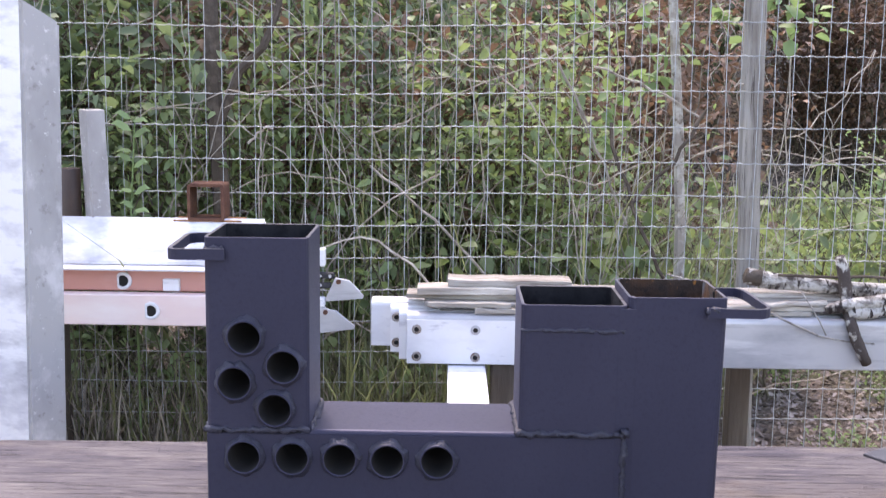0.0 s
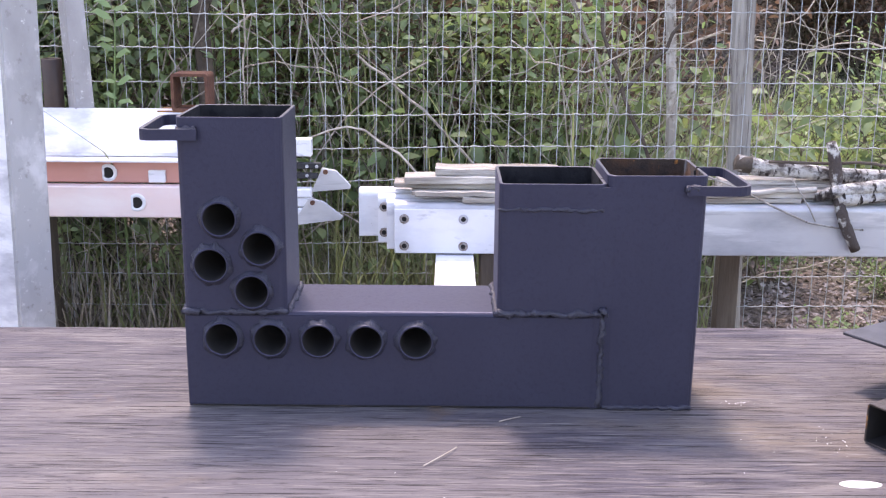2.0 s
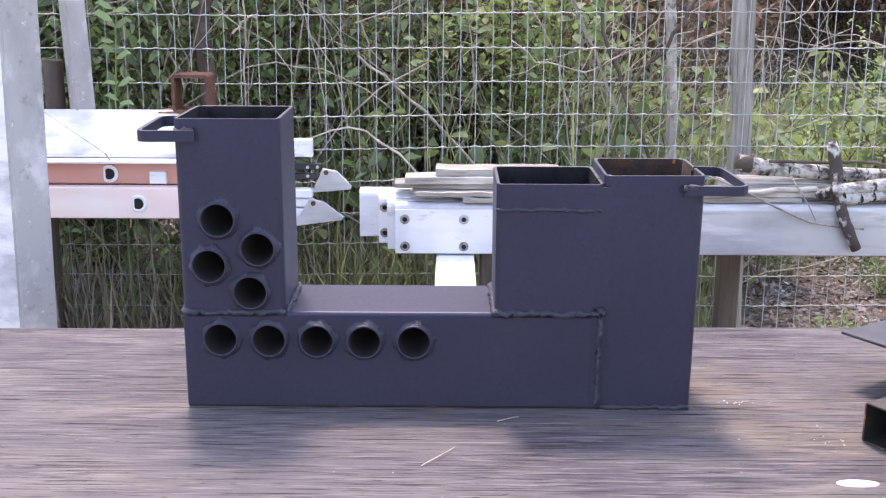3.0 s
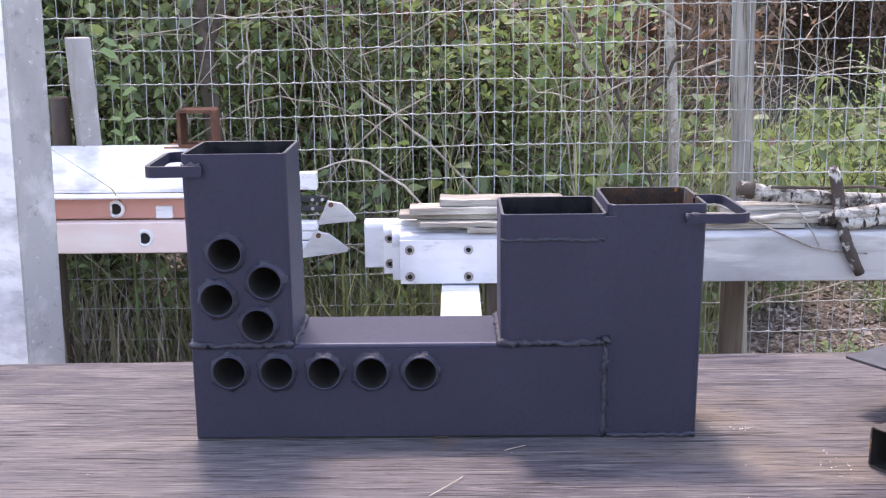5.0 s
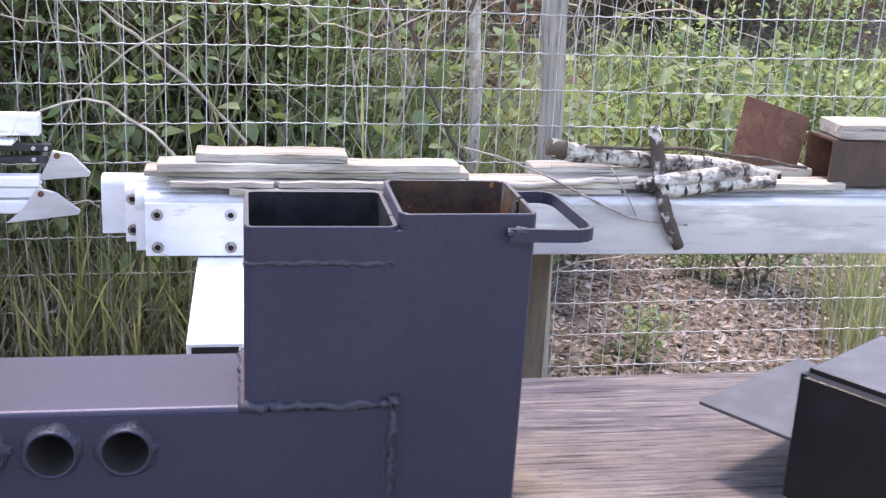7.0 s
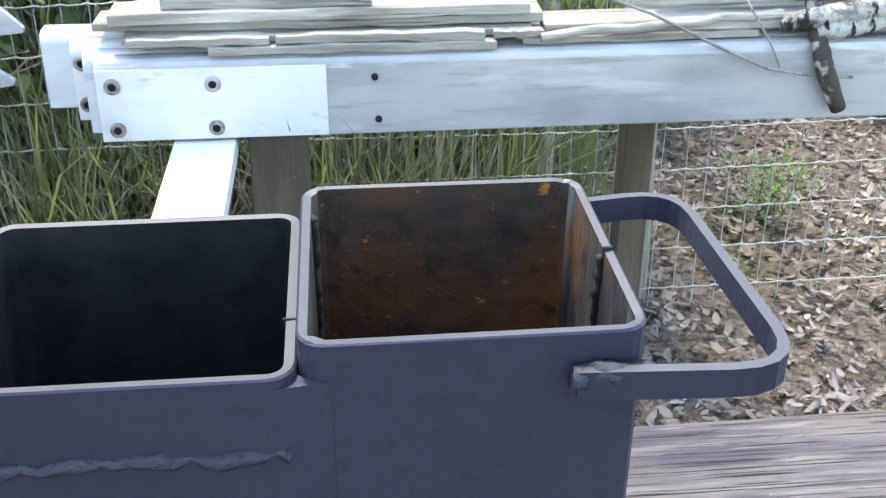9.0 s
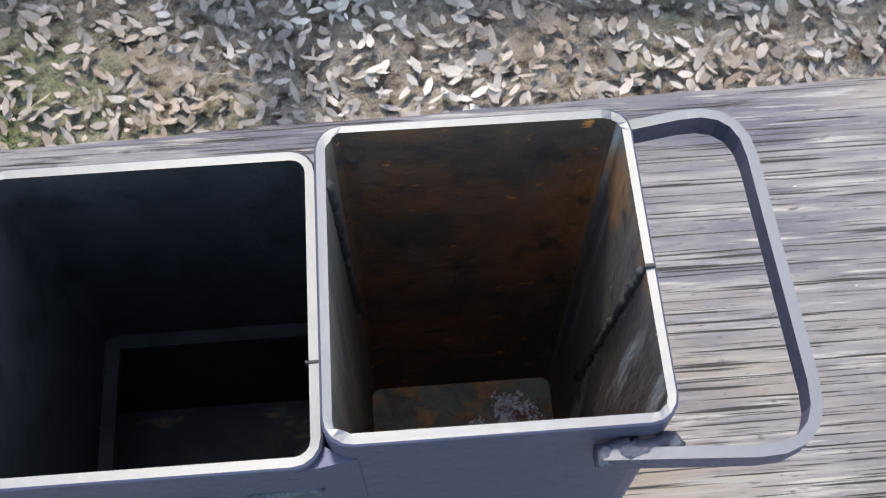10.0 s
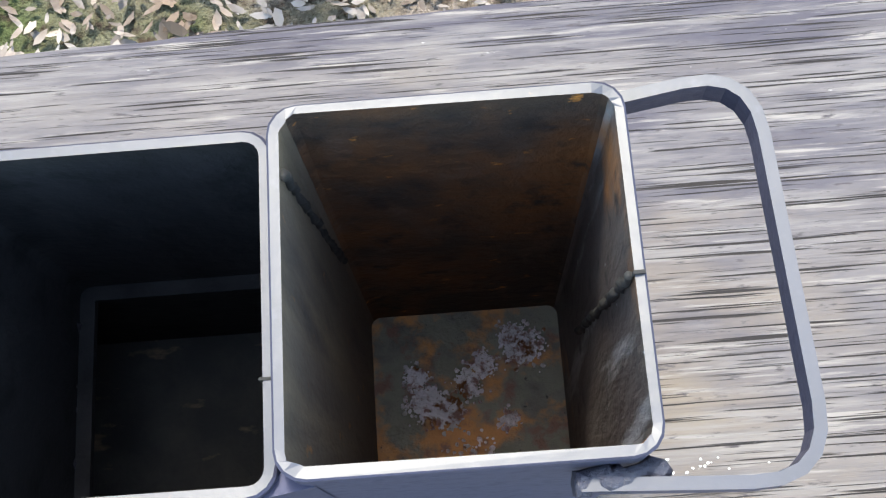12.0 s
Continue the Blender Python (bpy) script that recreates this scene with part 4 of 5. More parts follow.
for bx, bz in ((-0.01, 0.846), (0.018, 0.846), (-0.01, 0.82)):
    lad("rivet", sweep([(bx, 1.5235, bz), (bx, 1.531, bz)], 0.0045, 10), M_ALU, "bright round rivet")


def shoe(pts, y, th, bx, bz):
    bm = bmesh.new()
    a = [bm.verts.new((x, y, z)) for x, z in pts]
    b = [bm.verts.new((x, y + th, z)) for x, z in pts]
    n = len(pts)
    bm.faces.new(a)
    bm.faces.new(b[::-1])
    for k in range(n):
        bm.faces.new((a[k], a[(k + 1) % n], b[(k + 1) % n], b[k]))
    bmesh.ops.bevel(bm, geom=bm.edges[:], offset=0.0015, segments=1, affect="EDGES")
    s = lad("shoe", bm, M_ALU, "grey metal pivoting foot shoe")
    lad("bolt", sweep([(bx, y - 0.006, bz), (bx, y + 0.001, bz)], 0.007, 10), M_RUST, "rusty bolt", s)


shoe([(0.0, 0.776), (0.113, 0.786), (0.116, 0.795), (0.075, 0.838), (0.035, 0.846), (0.016, 0.80)], 1.505, 0.012, 0.045, 0.835)
shoe([(-0.07, 0.682), (0.09, 0.703), (0.094, 0.712), (0.04, 0.755), (0.0, 0.765), (-0.03, 0.715)], 1.478, 0.012, 0.01, 0.752)


def rung_end(x, z, y):
    bm = bmesh.new()
    n = 20
    prof = ((0.0255, 0.0), (0.0255, -0.004), (0.021, -0.006), (0.016, -0.004), (0.0155, -0.0008))
    rings = []
    for r, d in prof:
        rings.append([bm.verts.new((x + max(-0.65 * r, r * math.cos(a)), y + d, z + r * math.sin(a))) for a in (2 * math.pi * k / n for k in range(n))])
    for i, (p, q) in enumerate(zip(rings, rings[1:])):
        for k in range(n):
            f = bm.faces.new((p[k], p[(k + 1) % n], q[(k + 1) % n], q[k]))
            f.material_index = int(i == 3)
    # black disc in place of the rung's shaded hollow
    f = bm.faces.new(rings[-1])
    f.material_index = 1
    lad("rung_end", bm, [M_ALU_W, M_DARKHOLE], "white collar round a hollow rung end", smooth=False)


rung_end(-0.577, 0.823, 1.5345)
rung_end(-0.487, 0.746, 1.4895)
lad("clip", box((-0.46, 1.52, 0.797), (-0.412, 1.535, 0.832), 0.002), M_ALU_W, "white metal clip")

# rack post that carries the ladder
rk = thing("support_post", "dark brown wooden post under the ladder", "post", (-0.85, 1.6, 0))
part("post", box((-0.05, -0.09, 0), (0.05, 0.12, 0.70), 0.004), M_DARKPOST, rk)
rk2 = thing("support_post", "dark brown wooden post under the rack", "post", (-0.30, 1.60, 0))
part("post", box((-0.045, -0.04, 0), (0.045, 0.05, 0.701), 0.004), M_DARKPOST, rk2)

# ---- wire fence ----
YF = 1.76
fence = thing("wire_fence", "galvanised welded wire mesh fence", "fence", (0.5, YF, 0))
rnd = random.Random(7)
ZH = [1.069 + 0.0995 * k for k in range(-10, 8)]
XV = [0.2205 + 0.0502 * k for k in range(-28, 58)]


def drift(x, z):
    return 0.010 * noise.noise(Vector((x * 1.3, z * 1.1, 5.0)))


for x in XV:
    lean = rnd.uniform(-0.004, 0.004)
    zs = sorted([0.03, 1.80] + [h + d for h in ZH for d in (-0.012, 0.0, 0.012)])
    pts = [(x - 0.5 + lean + drift(x, q) + rnd.uniform(-0.0012, 0.0012), 0.004 * noise.noise(Vector((x * 2, q * 2, 1))), q) for q in zs if q < 1.81]
    part("wire", sweep(pts, 0.0014, 4, cap=False), M_WIRE, fence)
for z in ZH:
    pts, rad = [], []
    for k, x in enumerate(XV):
        sag = 0.012 * noise.noise(Vector((x * 0.8, z * 3, 2))) + (0.006 * (x - 1.4) if x > 1.4 else 0)
        sag += -0.015 * min(1, (0.5 - x) / 0.7) if x < 0.5 else 0.016 * min(1, (x - 0.5) / 0.5) * max(0, min(1, (z - 1.05) / 0.45))
        for d, r in ((-0.014, 0.0013), (0.0, 0.0023), (0.014, 0.0013)):
            pts.append((x - 0.5 + d, 0.004 * noise.noise(Vector((x * 2, z * 2, 1))) - 0.002, z + sag + (0.0022 if d == 0 else 0)))
            rad.append(r)
    part("wire", sweep(pts, rad, 4, cap=False), M_WIRE, fence)

fp = thing("fence_post", "grey weathered wooden fence post", "post", (1.326, YF + 0.05, 0))
bm = sweep([(-0.027 - 0.0042 * k + 0.003 * math.sin(1.7 * k), 0.004 * math.sin(k), 0.19 * k) for k in range(0, 12)], [0.0335 * (1 + 0.03 * math.sin(2.1 * k)) for k in range(12)], 12, rough=0.05, seed=3)
part("post", bm, M_POST, fp)
copy_thing(fp, pose(-1.35, YF + 0.05, 0))
copy_thing(fp, pose(3.75, YF + 0.05, 0))


# ---- leaves ----
def leaf_mesh(name, n, place, size, mat, seed, droop=0.5, slim=0.42):
    """n folded leaves; place(rng) gives a centre."""
    rng = np.random.default_rng(seed)
    verts, faces = np.zeros((n * 8, 3)), []
    for i in range(n):
        c = np.array(place(rng))
        yaw = rng.uniform(0, 2 * math.pi)
        pit = rng.normal(-droop * 0.6, 0.5)
        roll = rng.normal(0, 0.5)
        f = np.array((math.cos(yaw) * math.cos(pit), math.sin(yaw) * math.cos(pit), math.sin(pit)))
        s = np.array((-math.sin(yaw), math.cos(yaw), 0.0))
        u = np.cross(f, s)
        s, u = s * math.cos(roll) + u * math.sin(roll), u * math.cos(roll) - s * math.sin(roll)
        L = size * rng.uniform(0.55, 1.35)
        w = L * slim * rng.uniform(0.8, 1.2)
        k = i * 8
        cu = rng.uniform(0.05, 0.30) * L
        verts[k] = c
        verts[k + 1] = c + f * L * 0.28 + s * w * 0.46 + u * w * 0.14
        verts[k + 2] = c + f * L * 0.28
        verts[k + 3] = c + f * L * 0.28 - s * w * 0.46 + u * w * 0.14
        verts[k + 4] = c + f * L * 0.66 + s * w * 0.38 + u * (w * 0.12 - cu * 0.4)
        verts[k + 5] = c + f * L * 0.66 - u * cu * 0.4
        verts[k + 6] = c + f * L * 0.66 - s * w * 0.38 + u * (w * 0.12 - cu * 0.4)
        verts[k + 7] = c + f * L - u * cu
        faces += [(k, k + 1, k + 2), (k, k + 2, k + 3), (k + 1, k + 4, k + 5, k + 2), (k + 2, k + 5, k + 6, k + 3), (k + 4, k + 7, k + 5), (k + 5, k + 7, k + 6)]
    me = bpy.data.meshes.new(name)
    me.from_pydata(verts.tolist(), [], faces)
    me.materials.append(mat)
    me.polygons.foreach_set("use_smooth", [True] * len(me.polygons))
    return me


def shrub_kit(height, spread, n, size, mat, seed, stems=9, slim=0.42):
    """Stem mesh and leaf mesh of a shrub that stands at the origin."""
    rnd = random.Random(seed)
    bm = bmesh.new()
    tips = []
    for k in range(stems):
        a = rnd.uniform(0, 6.28)
        r = spread * rnd.uniform(0.15, 1.0)
        h = height * rnd.uniform(0.55, 1.0)
        pts = curvy((0.1 * rnd.uniform(-1, 1), 0.1 * rnd.uniform(-1, 1), 0), (r * math.cos(a), r * math.sin(a), h), (0, 0, 0.12 * h), 8, 0.03, seed * 31 + k)
        sweep(pts, [0.0065 * (1 - 0.085 * q) for q in range(9)], 5, bm=bm, cap=False)
        for q in range(2, 9):
            tips.append(pts[q])
            for _ in range(2):
                e = pts[q] + Vector((rnd.uniform(-1, 1), rnd.uniform(-1, 1), rnd.uniform(-0.3, 0.9))) * 0.30 * spread
                sweep([pts[q], pts[q].lerp(e, 0.5) + Vector((0, 0, 0.02)), e], [0.0024, 0.0018, 0.001], 4, bm=bm, cap=False)
                tips += [e, pts[q].lerp(e, 0.55)]
    centres = np.array([tuple(t) for t in tips])

    def place(rng):
        return centres[rng.integers(len(centres))] + rng.normal(0, 0.075 * spread + 0.02, 3)

    return mesh_of(bm, "stem", M_SHRUBSTEM), leaf_mesh("foliage", n, place, size, mat, seed, slim=slim)


KITS = [shrub_kit(1.7, 0.55, 2500, 0.046, M_LEAF, 1, 11, 0.55), shrub_kit(1.9, 0.6, 2200, 0.056, M_LEAF_D, 2, 11, 0.6), shrub_kit(1.2, 0.5, 900, 0.05, M_LEAF_L, 3, 9, 0.5),
        shrub_kit(2.6, 0.8, 3400, 0.055, M_LEAF, 4, 14, 0.55), shrub_kit(3.2, 1.0, 4000, 0.065, M_LEAF_D, 5, 15, 0.6), shrub_kit(0.55, 0.35, 260, 0.045, M_LEAF_L, 6, 6, 0.65),
        shrub_kit(2.2, 0.9, 3000, 0.06, M_LEAF_B, 7, 14, 0.55), shrub_kit(0.8, 0.5, 420, 0.065, M_LEAF, 8, 7, 0.6)]
WORDS = ["green leafy shrub behind the wire fence", "dark green leafy shrub behind the fence", "light green young shrub behind the fence",
         "tall green tangled shrub at the wood's edge", "tall dark green shrub deep in the woods", "low bright green plant on the leaf litter",
         "shrub with dead brown leaves at the wood's edge", "low broad-leaved green plant behind the fence"]


def shrub(kit, x, y, rz, s=1.0):
    ob = thing("shrub", WORDS[kit], "shrub", (x, y, ground_height(x, y) - 0.01), group="shrubs behind the fence", rz=rz)
    ob.scale = (s, s, s)
    for nm, me in zip(("stem", "foliage"), KITS[kit]):
        c = new(nm, me)
        c.parent = ob


rnd = random.Random(21)
ROWS_OF = [
    (0, -1.6, 2.45), (1, -1.0, 2.6), (0, -0.45, 2.45), (2, 0.0, 2.35), (1, 0.25, 2.8), (0, -0.9, 2.2), (1, -1.3, 2.3),
    (3, -2.1, 3.4), (4, -1.2, 3.6), (3, -0.4, 3.5), (4, 0.3, 3.9), (4, -2.8, 4.6), (4, -0.6, 5.0), (3, 0.3, 5.2), (4, 1.2, 5.6),
    (5, 2.6, 3.0), (7, 1.0, 2.7), (7, 0.85, 3.4), (7, 1.45, 2.9), (7, 1.75, 3.3), (2, 3.4, 5.6),
    (3, 1.9, 9.2), (4, 3.0, 9.6), (3, 4.2, 9.8), (4, 5.4, 9.8), (4, 0.4, 7.2), (4, -1.4, 7.0), (3, -3.0, 6.4), (4, 2.2, 9.6), (4, 4.0, 10.2), (4, 6.6, 9.8), (3, 5.6, 9.2),
    (4, -4.5, 7.5), (4, 0.8, 9.2), (4, -0.8, 9.2), (4, -2.6, 9.2), (2, 4.6, 6.6), (4, 7.5, 8.0), (5, 0.6, 2.1), (5, 0.15, 2.05), (5, -0.35, 2.05),
    (0, 0.7, 2.5), (7, 0.35, 2.25), (7, 0.8, 2.2), (7, 1.05, 2.3), (0, 0.1, 2.6), (7, -0.1, 2.2), (2, 1.0, 3.2), (7, 1.15, 3.0), (6, 0.5, 3.0), (6, -0.3, 3.0), (6, 1.6, 4.6), (6, 1.1, 4.2), (6, -1.2, 2.9)]
for k in range(8):
    ROWS_OF.append((rnd.choice((5, 7, 7)), rnd.uniform(1.2, 4.6), rnd.uniform(3.4, 7.0)))
for k in range(11):
    ROWS_OF.append((6, rnd.uniform(1.2, 7.0), rnd.uniform(6.8, 9.5)))
for kit, x, y in ROWS_OF:
    shrub(kit, x, y, rnd.uniform(0, 360), rnd.uniform(0.85, 1.2))
for k in range(7):
    shrub(5, rnd.uniform(1.15, 3.0), rnd.uniform(1.85, 3.6), rnd.uniform(0, 360), rnd.uniform(0.28, 0.5))

# ---- distant trees ----
def tree(x, y, h, seed):
    r2 = random.Random(seed)
    z0 = ground_height(x, y) - 0.05
    ob = thing("tree", "tall thin woodland tree in the distance", "tree", (x, y, z0), group="distant trees")
    bm = bmesh.new()
    pts = [Vector((0.05 * r2.uniform(-1, 1) * k, 0.05 * r2.uniform(-1, 1) * k, h * k / 8)) for k in range(9)]
    sweep(pts, [0.13 * (1 - 0.09 * k) for k in range(9)], 8, bm=bm, rough=0.06, seed=seed)
    ends = []
    for k in range(2, 9):
        for _ in range(4):
            e = pts[k] + Vector((r2.uniform(-1, 1), r2.uniform(-1, 1), r2.uniform(0.0, 0.6))) * h * 0.24
            sweep([pts[k], pts[k].lerp(e, 0.5) + Vector((0, 0, 0.1)), e], [0.04, 0.025, 0.008], 5, bm=bm, cap=False)
            ends += [e, pts[k].lerp(e, 0.6)]
    part("trunk", bm, M_BARK, ob)
    cs = np.array([tuple(e) for e in ends])
    crown = new("crown", leaf_mesh("crown", 2600, lambda g: cs[g.integers(len(cs))] + g.normal(0, 0.32, 3), 0.16, M_LEAF_D if seed % 2 else M_LEAF, seed))
    crown.parent = ob


for k in range(16):
    tree(-7 + 1.05 * k + rnd.uniform(-0.4, 0.4), 13.0 + rnd.uniform(-0.5, 4.0), rnd.uniform(5, 7.5), 200 + k)

# ---- sapling with lichen on its trunk ----
sap = thing("sapling", "thin pale lichen-covered sapling with dark side stem", "tree", (1.105, 1.98, 0))
bm = sweep([(0.0, 0, 0), (0.01, 0, 0.5), (0.0, 0.01, 0.95), (-0.02, 0, 1.25), (-0.05, 0, 1.6), (-0.1, 0, 2.1), (-0.12, 0, 2.6)], [0.021, 0.019, 0.018, 0.017, 0.015, 0.013, 0.01], 8, rough=0.08, seed=5)
part("trunk", bm, M_PALEBARK, sap)
bm = sweep(curvy((-0.04, -0.12, 0.75), (-0.25, -0.1, 1.28), (-0.03, 0, 0), 8, 0.01, 2), 0.006, 6)
sweep(curvy((-0.2, -0.11, 1.02), (0.05, -0.1, 1.33), (0.02, 0, -0.02), 8, 0.01, 3), 0.006, 6, bm=bm)
part("side_stem", bm, M_BARK, sap)
cs2 = [(-0.14, 0.0, 1.68), (-0.05, 0.02, 1.5), (0.1, 0.0, 1.62), (0.2, 0.0, 1.55), (-0.22, 0, 1.36), (-0.25, 0, 1.25), (0.28, 0, 1.7), (-0.05, 0, 1.8), (0.38, 0, 1.6), (-0.1, 0, 1.42)]
lf = new("foliage", leaf_mesh("foliage", 150, lambda g: np.array(cs2[g.integers(len(cs2))]) + g.normal(0, 0.035, 3), 0.055, M_LEAF_L, 77, slim=0.68))
lf.parent = sap
sprig = thing("leafy_sprig", "upright green sprig growing by the rack", "plant", (-0.595, 1.73, 0))
part("stem", sweep([(0, 0, 0), (0.0, 0, 0.6), (-0.01, 0, 1.0), (0.01, 0, 1.28)], [0.004, 0.004, 0.003, 0.002], 5), M_LEAF_L, sprig)
bm = bmesh.new()
for k, (h, side, L) in enumerate(((1.00, 1, 0.055), (1.01, -1, 0.05), (1.05, 1, 0.07), (1.06, -1, 0.045), (1.13, 1, 0.065), (1.15, -1, 0.06), (1.18, -1, 0.05), (1.22, 1, 0.075), (1.24, -1, 0.075), (1.27, 1, 0.06), (1.275, -1, 0.06))):
    base, d, n = Vector((0, 0, h)), Vector((side * 0.85, -0.25, 0.55 if k % 3 else 0.15)).normalized(), Vector((0.2 * side, -0.7, 0.6)).normalized()
    s = d.cross(n).normalized() * L * 0.16
    v = [bm.verts.new(base + d * L * q + s * w) for q, w in ((0, 0), (0.3, 1), (0.3, -1), (0.7, 0.8), (0.7, -0.8), (1, 0))]
    v[5].co.z -= L * 0.25
    bm.faces.new((v[0], v[1], v[2]))
    bm.faces.new((v[1], v[3], v[4], v[2]))
    bm.faces.new((v[3], v[5], v[4]))
part("foliage", bm, M_LEAF_L, sprig)

# ---- dry vines and stalks in the tangle ----
bm = bmesh.new()
rnd = random.Random(33)
for k in range(110):
    x = rnd.uniform(-1.7, 1.25) if k % 3 else rnd.choice((-0.28, -0.1, 0.45, 0.7, 0.95)) + rnd.gauss(0, 0.09)
    y = rnd.uniform(1.85, 2.6)
    h = rnd.uniform(0.5, 1.9)
    dx = rnd.gauss(0, 0.5)
    pts = curvy((x, y, 0), (x + dx, y + rnd.uniform(-0.2, 0.2), h), (rnd.gauss(0, 0.2), 0, rnd.uniform(0.0, 0.3)), 9, 0.012, 500 + k)
    sweep(pts, [rnd.uniform(0.0010, 0.0030)] * 10, 4, bm=bm, cap=False)
for k in range(210):
    x, y, z = rnd.uniform(-1.5, 1.6), rnd.uniform(1.85, 2.8), rnd.uniform(0.5, 1.9)
    pts = curvy((x, y, z), (x + rnd.gauss(0, 0.5), y + rnd.uniform(-0.2, 0.2), z + rnd.gauss(-0.1, 0.35)), (0, 0, rnd.gauss(0, 0.1)), 9, 0.015, 900 + k)
    sweep(pts, [rnd.uniform(0.0008, 0.0026)] * 10, 4, bm=bm, cap=False)
for a, b, r in (((0.686, 1.9, 1.46), (0.915, 1.88, 0.96), 0.0045), ((0.105, 1.88, 1.135), (0.47, 1.84, 0.80), 0.0045), ((-0.62, 2.08, 1.33), (-0.48, 2.08, 1.0), 0.003),
                ((-0.58, 2.08, 1.34), (-0.44, 2.08, 1.03), 0.0025), ((-0.226, 1.84, 1.33), (-0.24, 1.85, 0.94), 0.003), ((-0.19, 1.84, 1.25), (-0.27, 1.85, 1.20), 0.004), ((0.80, 1.92, 1.45), (1.13, 1.9, 1.30), 0.004)):
    sweep(curvy(a, b, (0, 0, 0.015), 9, 0.006, int(r * 1e5 + a[0] * 100)), r, 5, bm=bm, cap=False)
vines = new("dry_vines", mesh_of(bm, "dry_vines", M_STRAW))
tagged(vines, "tangle of dry straw-coloured vines and stalks", "vines", kind="stuff")
reed = new("reed", mesh_of(sweep([(0.31, 1.62, 0.80), (0.25, 1.61, 0.87), (0.195, 1.6, 0.905), (0.15, 1.6, 0.94), (0.10, 1.6, 0.95), (0.05, 1.6, 0.94), (-0.01, 1.62, 0.915), (-0.04, 1.64, 0.893)], [0.004, 0.004, 0.004, 0.0035, 0.003, 0.003, 0.0025, 0.002], 5), "reed", M_STRAW))
tagged(reed, "bent dry reed arching over the rack", "reed")


# ---- grass ----
def blades(name, n, region, hmin, hmax, mat, seed, label):
    g = np.random.default_rng(seed)
    verts, faces = [], []
    for i in range(n):
        x, y = region(g)
        z = ground_height(x, y)
        h, a, b = g.uniform(hmin, hmax), g.uniform(0, 6.283), g.uniform(0.1, 0.7)
        w = g.uniform(0.002, 0.005)
        cx, cy, sx, sy = math.cos(a), math.sin(a), -math.sin(a) * w, math.cos(a) * w
        k = len(verts)
        for s, ww in ((0, 1), (0.4, 0.9), (0.75, 0.6)):
            px, py, pz = x + cx * h * b * s * s, y + cy * h * b * s * s, z + h * s * (1 - 0.25 * b * s)
            verts += [(px - sx * ww, py - sy * ww, pz), (px + sx * ww, py + sy * ww, pz)]
        verts.append((x + cx * h * b, y + cy * h * b, z + h * (1 - 0.3 * b)))
        faces += [(k, k + 1, k + 3, k + 2), (k + 2, k + 3, k + 5, k + 4), (k + 4, k + 5, k + 6)]
    me = bpy.data.meshes.new(name)
    me.from_pydata(verts, [], faces)
    me.materials.append(mat)
    return tagged(new(name, me), label, "grass", kind="stuff")


def near_left(g):
    return g.uniform(-1.8, 0.9), 1.60 + abs(g.normal(0, 0.4))


def under_beams(g):
    return 0.25 + g.normal(0, 0.32), 1.62 + abs(g.normal(0, 0.4))


def far_right(g):
    return g.uniform(1.3, 6.8), 3.6 + 5.0 * g.uniform() ** 0.8


def clumps(g):
    c = ((2.5, 2.1), (2.75, 2.25), (0.75, 1.75), (0.62, 1.8), (1.02, 1.95), (2.6, 2.4), (0.05, 1.7))[g.integers(7)]
    return c[0] + g.normal(0, 0.06), c[1] + g.normal(0, 0.06)


blades("grass_patch", 1500, near_left, 0.2, 0.75, M_GRASS, 61, "sparse green grass under the rack")
blades("grass_tuft", 1300, under_beams, 0.25, 0.8, M_GRASS, 68, "long green grass below the stacked beams")
blades("grass_bank", 2600, far_right, 0.10, 0.36, M_GRASS, 62, "sunlit green grass on the far bank")
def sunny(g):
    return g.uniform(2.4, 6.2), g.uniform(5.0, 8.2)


blades("sunny_grass", 4200, sunny, 0.2, 0.6, M_SUNGRASS, 66, "grass at the wood's edge, coloured bright for sunlight")
def by_fence(g):
    return g.uniform(-0.5, 1.35), g.uniform(1.9, 3.2)


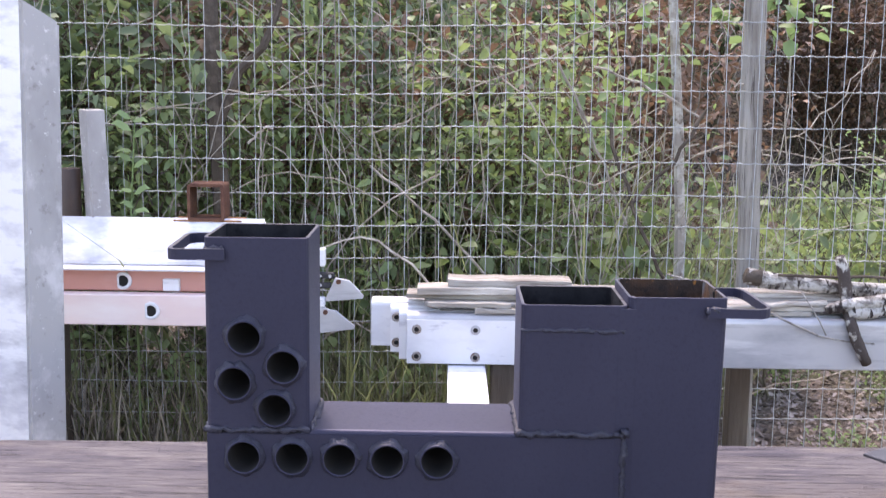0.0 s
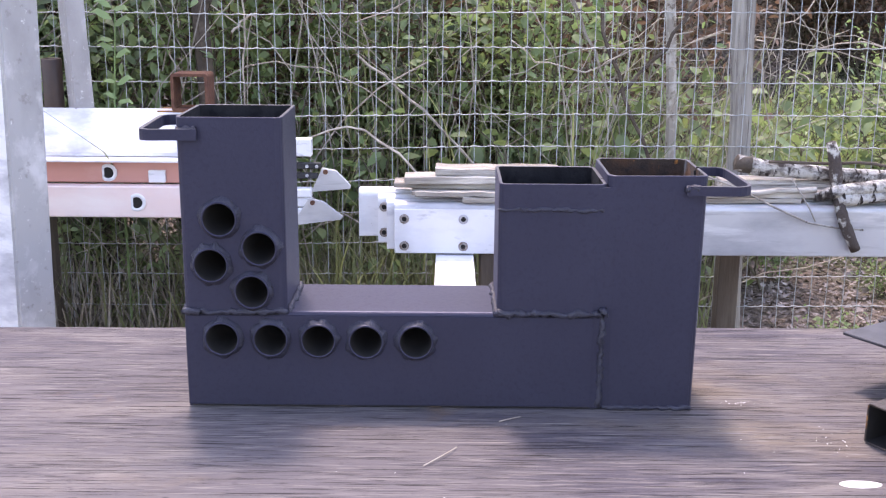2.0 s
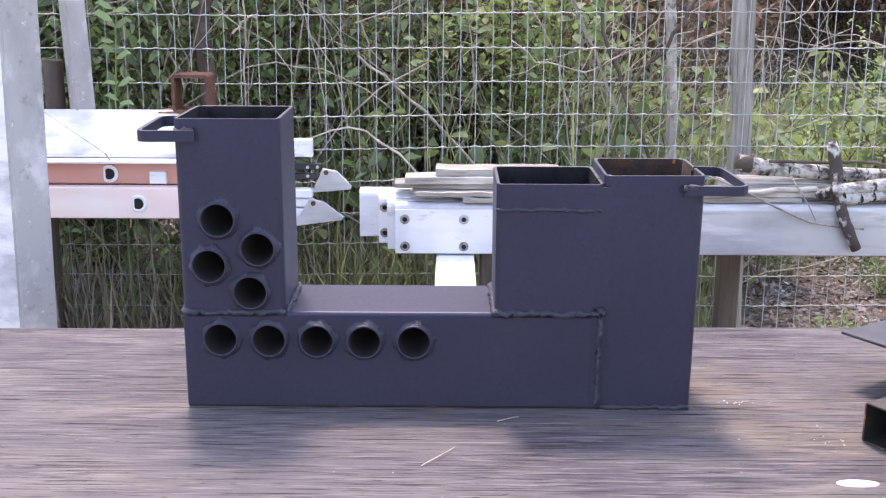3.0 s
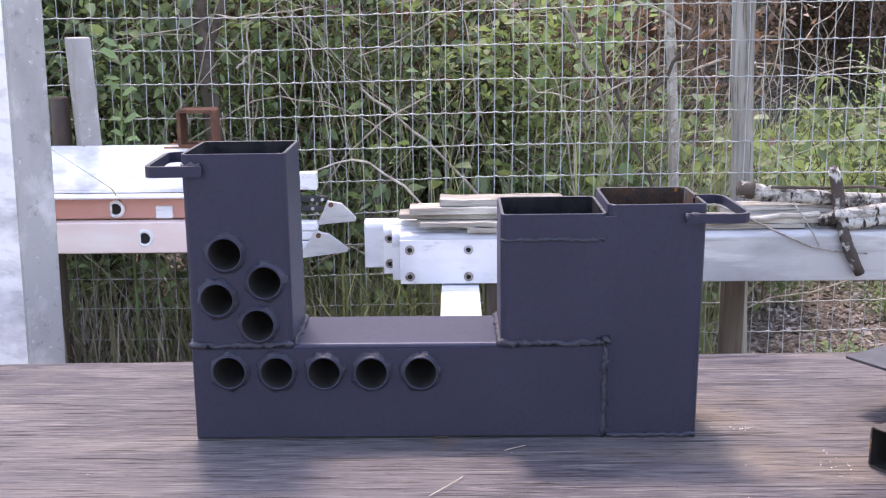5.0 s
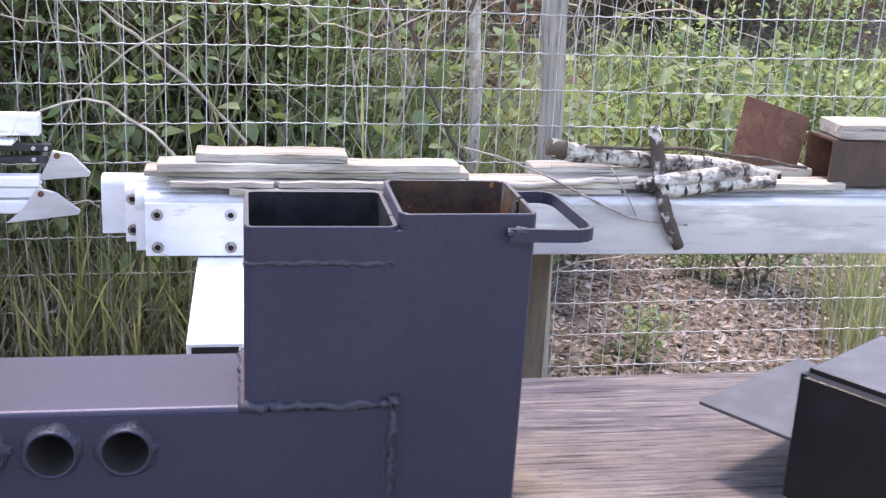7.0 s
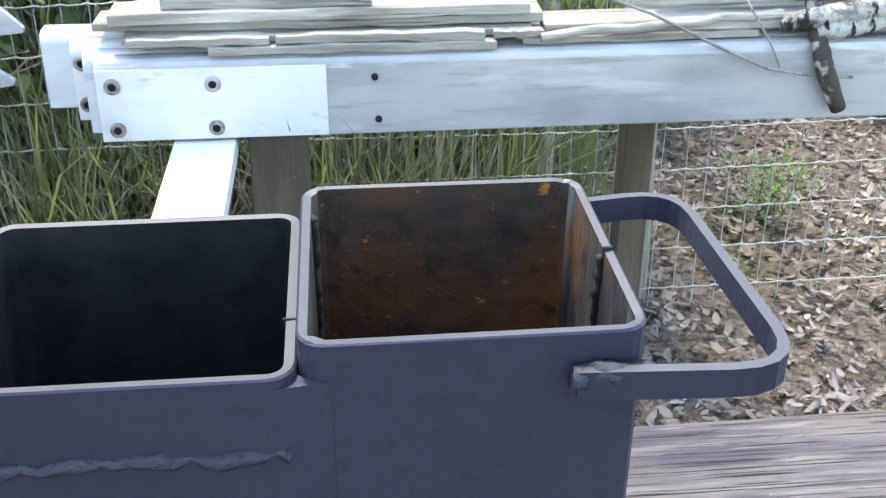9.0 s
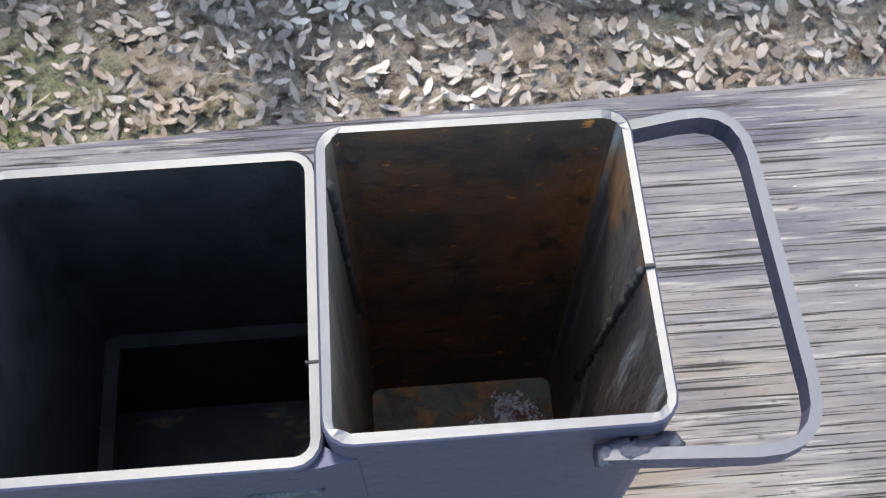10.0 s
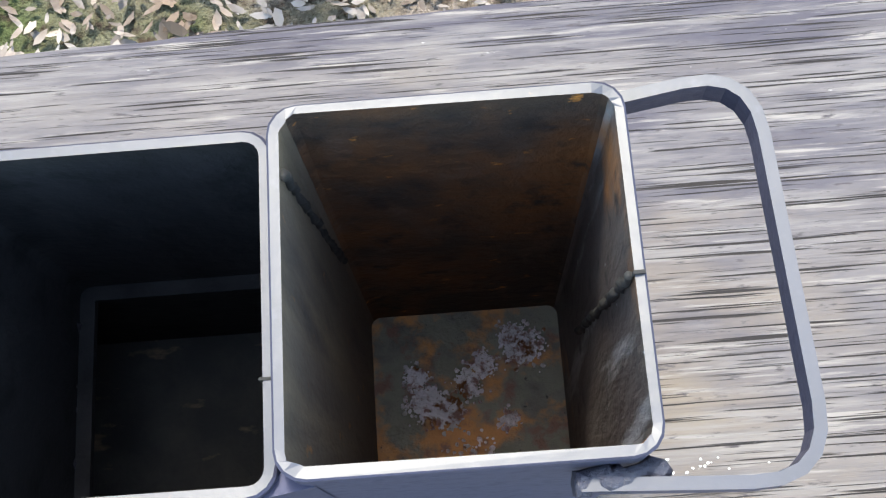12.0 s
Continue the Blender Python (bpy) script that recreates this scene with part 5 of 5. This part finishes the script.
blades("fence_grass", 1100, by_fence, 0.45, 1.45, M_GRASS, 67, "tall thin grass behind the wire fence")
blades("grass_clump", 420, clumps, 0.35, 0.85, M_GRASS, 63, "upright clumps of green grass")
blades("dry_grass", 4200, near_left, 0.15, 0.65, M_STRAW, 64, "dead straw-coloured grass in the tangle")

# ---- fallen leaves ----
g = np.random.default_rng(70)
verts, faces = [], []
for i in range(40000):
    if i < 32000:
        x, y = g.uniform(-0.9, 3.6), 0.40 + 4.4 * g.uniform() ** 1.3
    else:
        x, y = g.uniform(-2.0, 6.0), g.uniform(4.0, 11.0)
    z = ground_height(x, y) + g.uniform(0.004, 0.03)
    L, a = g.uniform(0.013, 0.040), g.uniform(0, 6.283)
    w = L * g.uniform(0.28, 0.52)
    t1, t2, cu = g.normal(0, 0.45), g.normal(0, 0.5), g.uniform(-0.5, 0.9)
    ca, sa = math.cos(a), math.sin(a)
    k = len(verts)
    for u, v in ((-0.5, 0), (-0.22, -0.42), (0.2, -0.46), (0.5, 0), (0.2, 0.46), (-0.22, 0.42)):
        lx, ly = u * L, v * w
        verts.append((x + ca * lx - sa * ly, y + sa * lx + ca * ly, z + max(-0.003, t1 * lx + t2 * ly + cu * L * (u * u * 2 + v * v * 1.2))))
    faces += [(k, k + 1, k + 5), (k + 1, k + 2, k + 4, k + 5), (k + 2, k + 3, k + 4)]
me = bpy.data.meshes.new("leaf_litter")
me.from_pydata(verts, [], faces)
me.materials.append(M_LITTER)
tagged(new("leaf_litter", me), "scattered dry brown and grey fallen leaves", "leaves", kind="stuff")

# ---- dark trunk in the tangle ----
dt = thing("dead_trunk", "dark bent dead trunk among the shrubs", "tree", (-0.40, 2.06, 0))
bm = sweep([(0.03, 0, 0), (0.02, 0, 0.6), (0.0, 0, 1.05), (-0.02, 0.01, 1.35), (-0.03, 0.02, 1.65), (-0.06, 0.03, 2.2)], [0.042, 0.036, 0.03, 0.027, 0.024, 0.018], 9, rough=0.08, seed=8)
part("trunk", bm, M_BARK, dt)
bm = sweep([(0.0, 0, 1.25), (0.07, -0.02, 1.42), (0.15, -0.03, 1.50), (0.20, -0.02, 1.62), (0.22, 0, 1.9)], [0.016, 0.015, 0.014, 0.012, 0.009], 7, rough=0.1, seed=9)
part("side_limb", bm, M_BARK, dt)
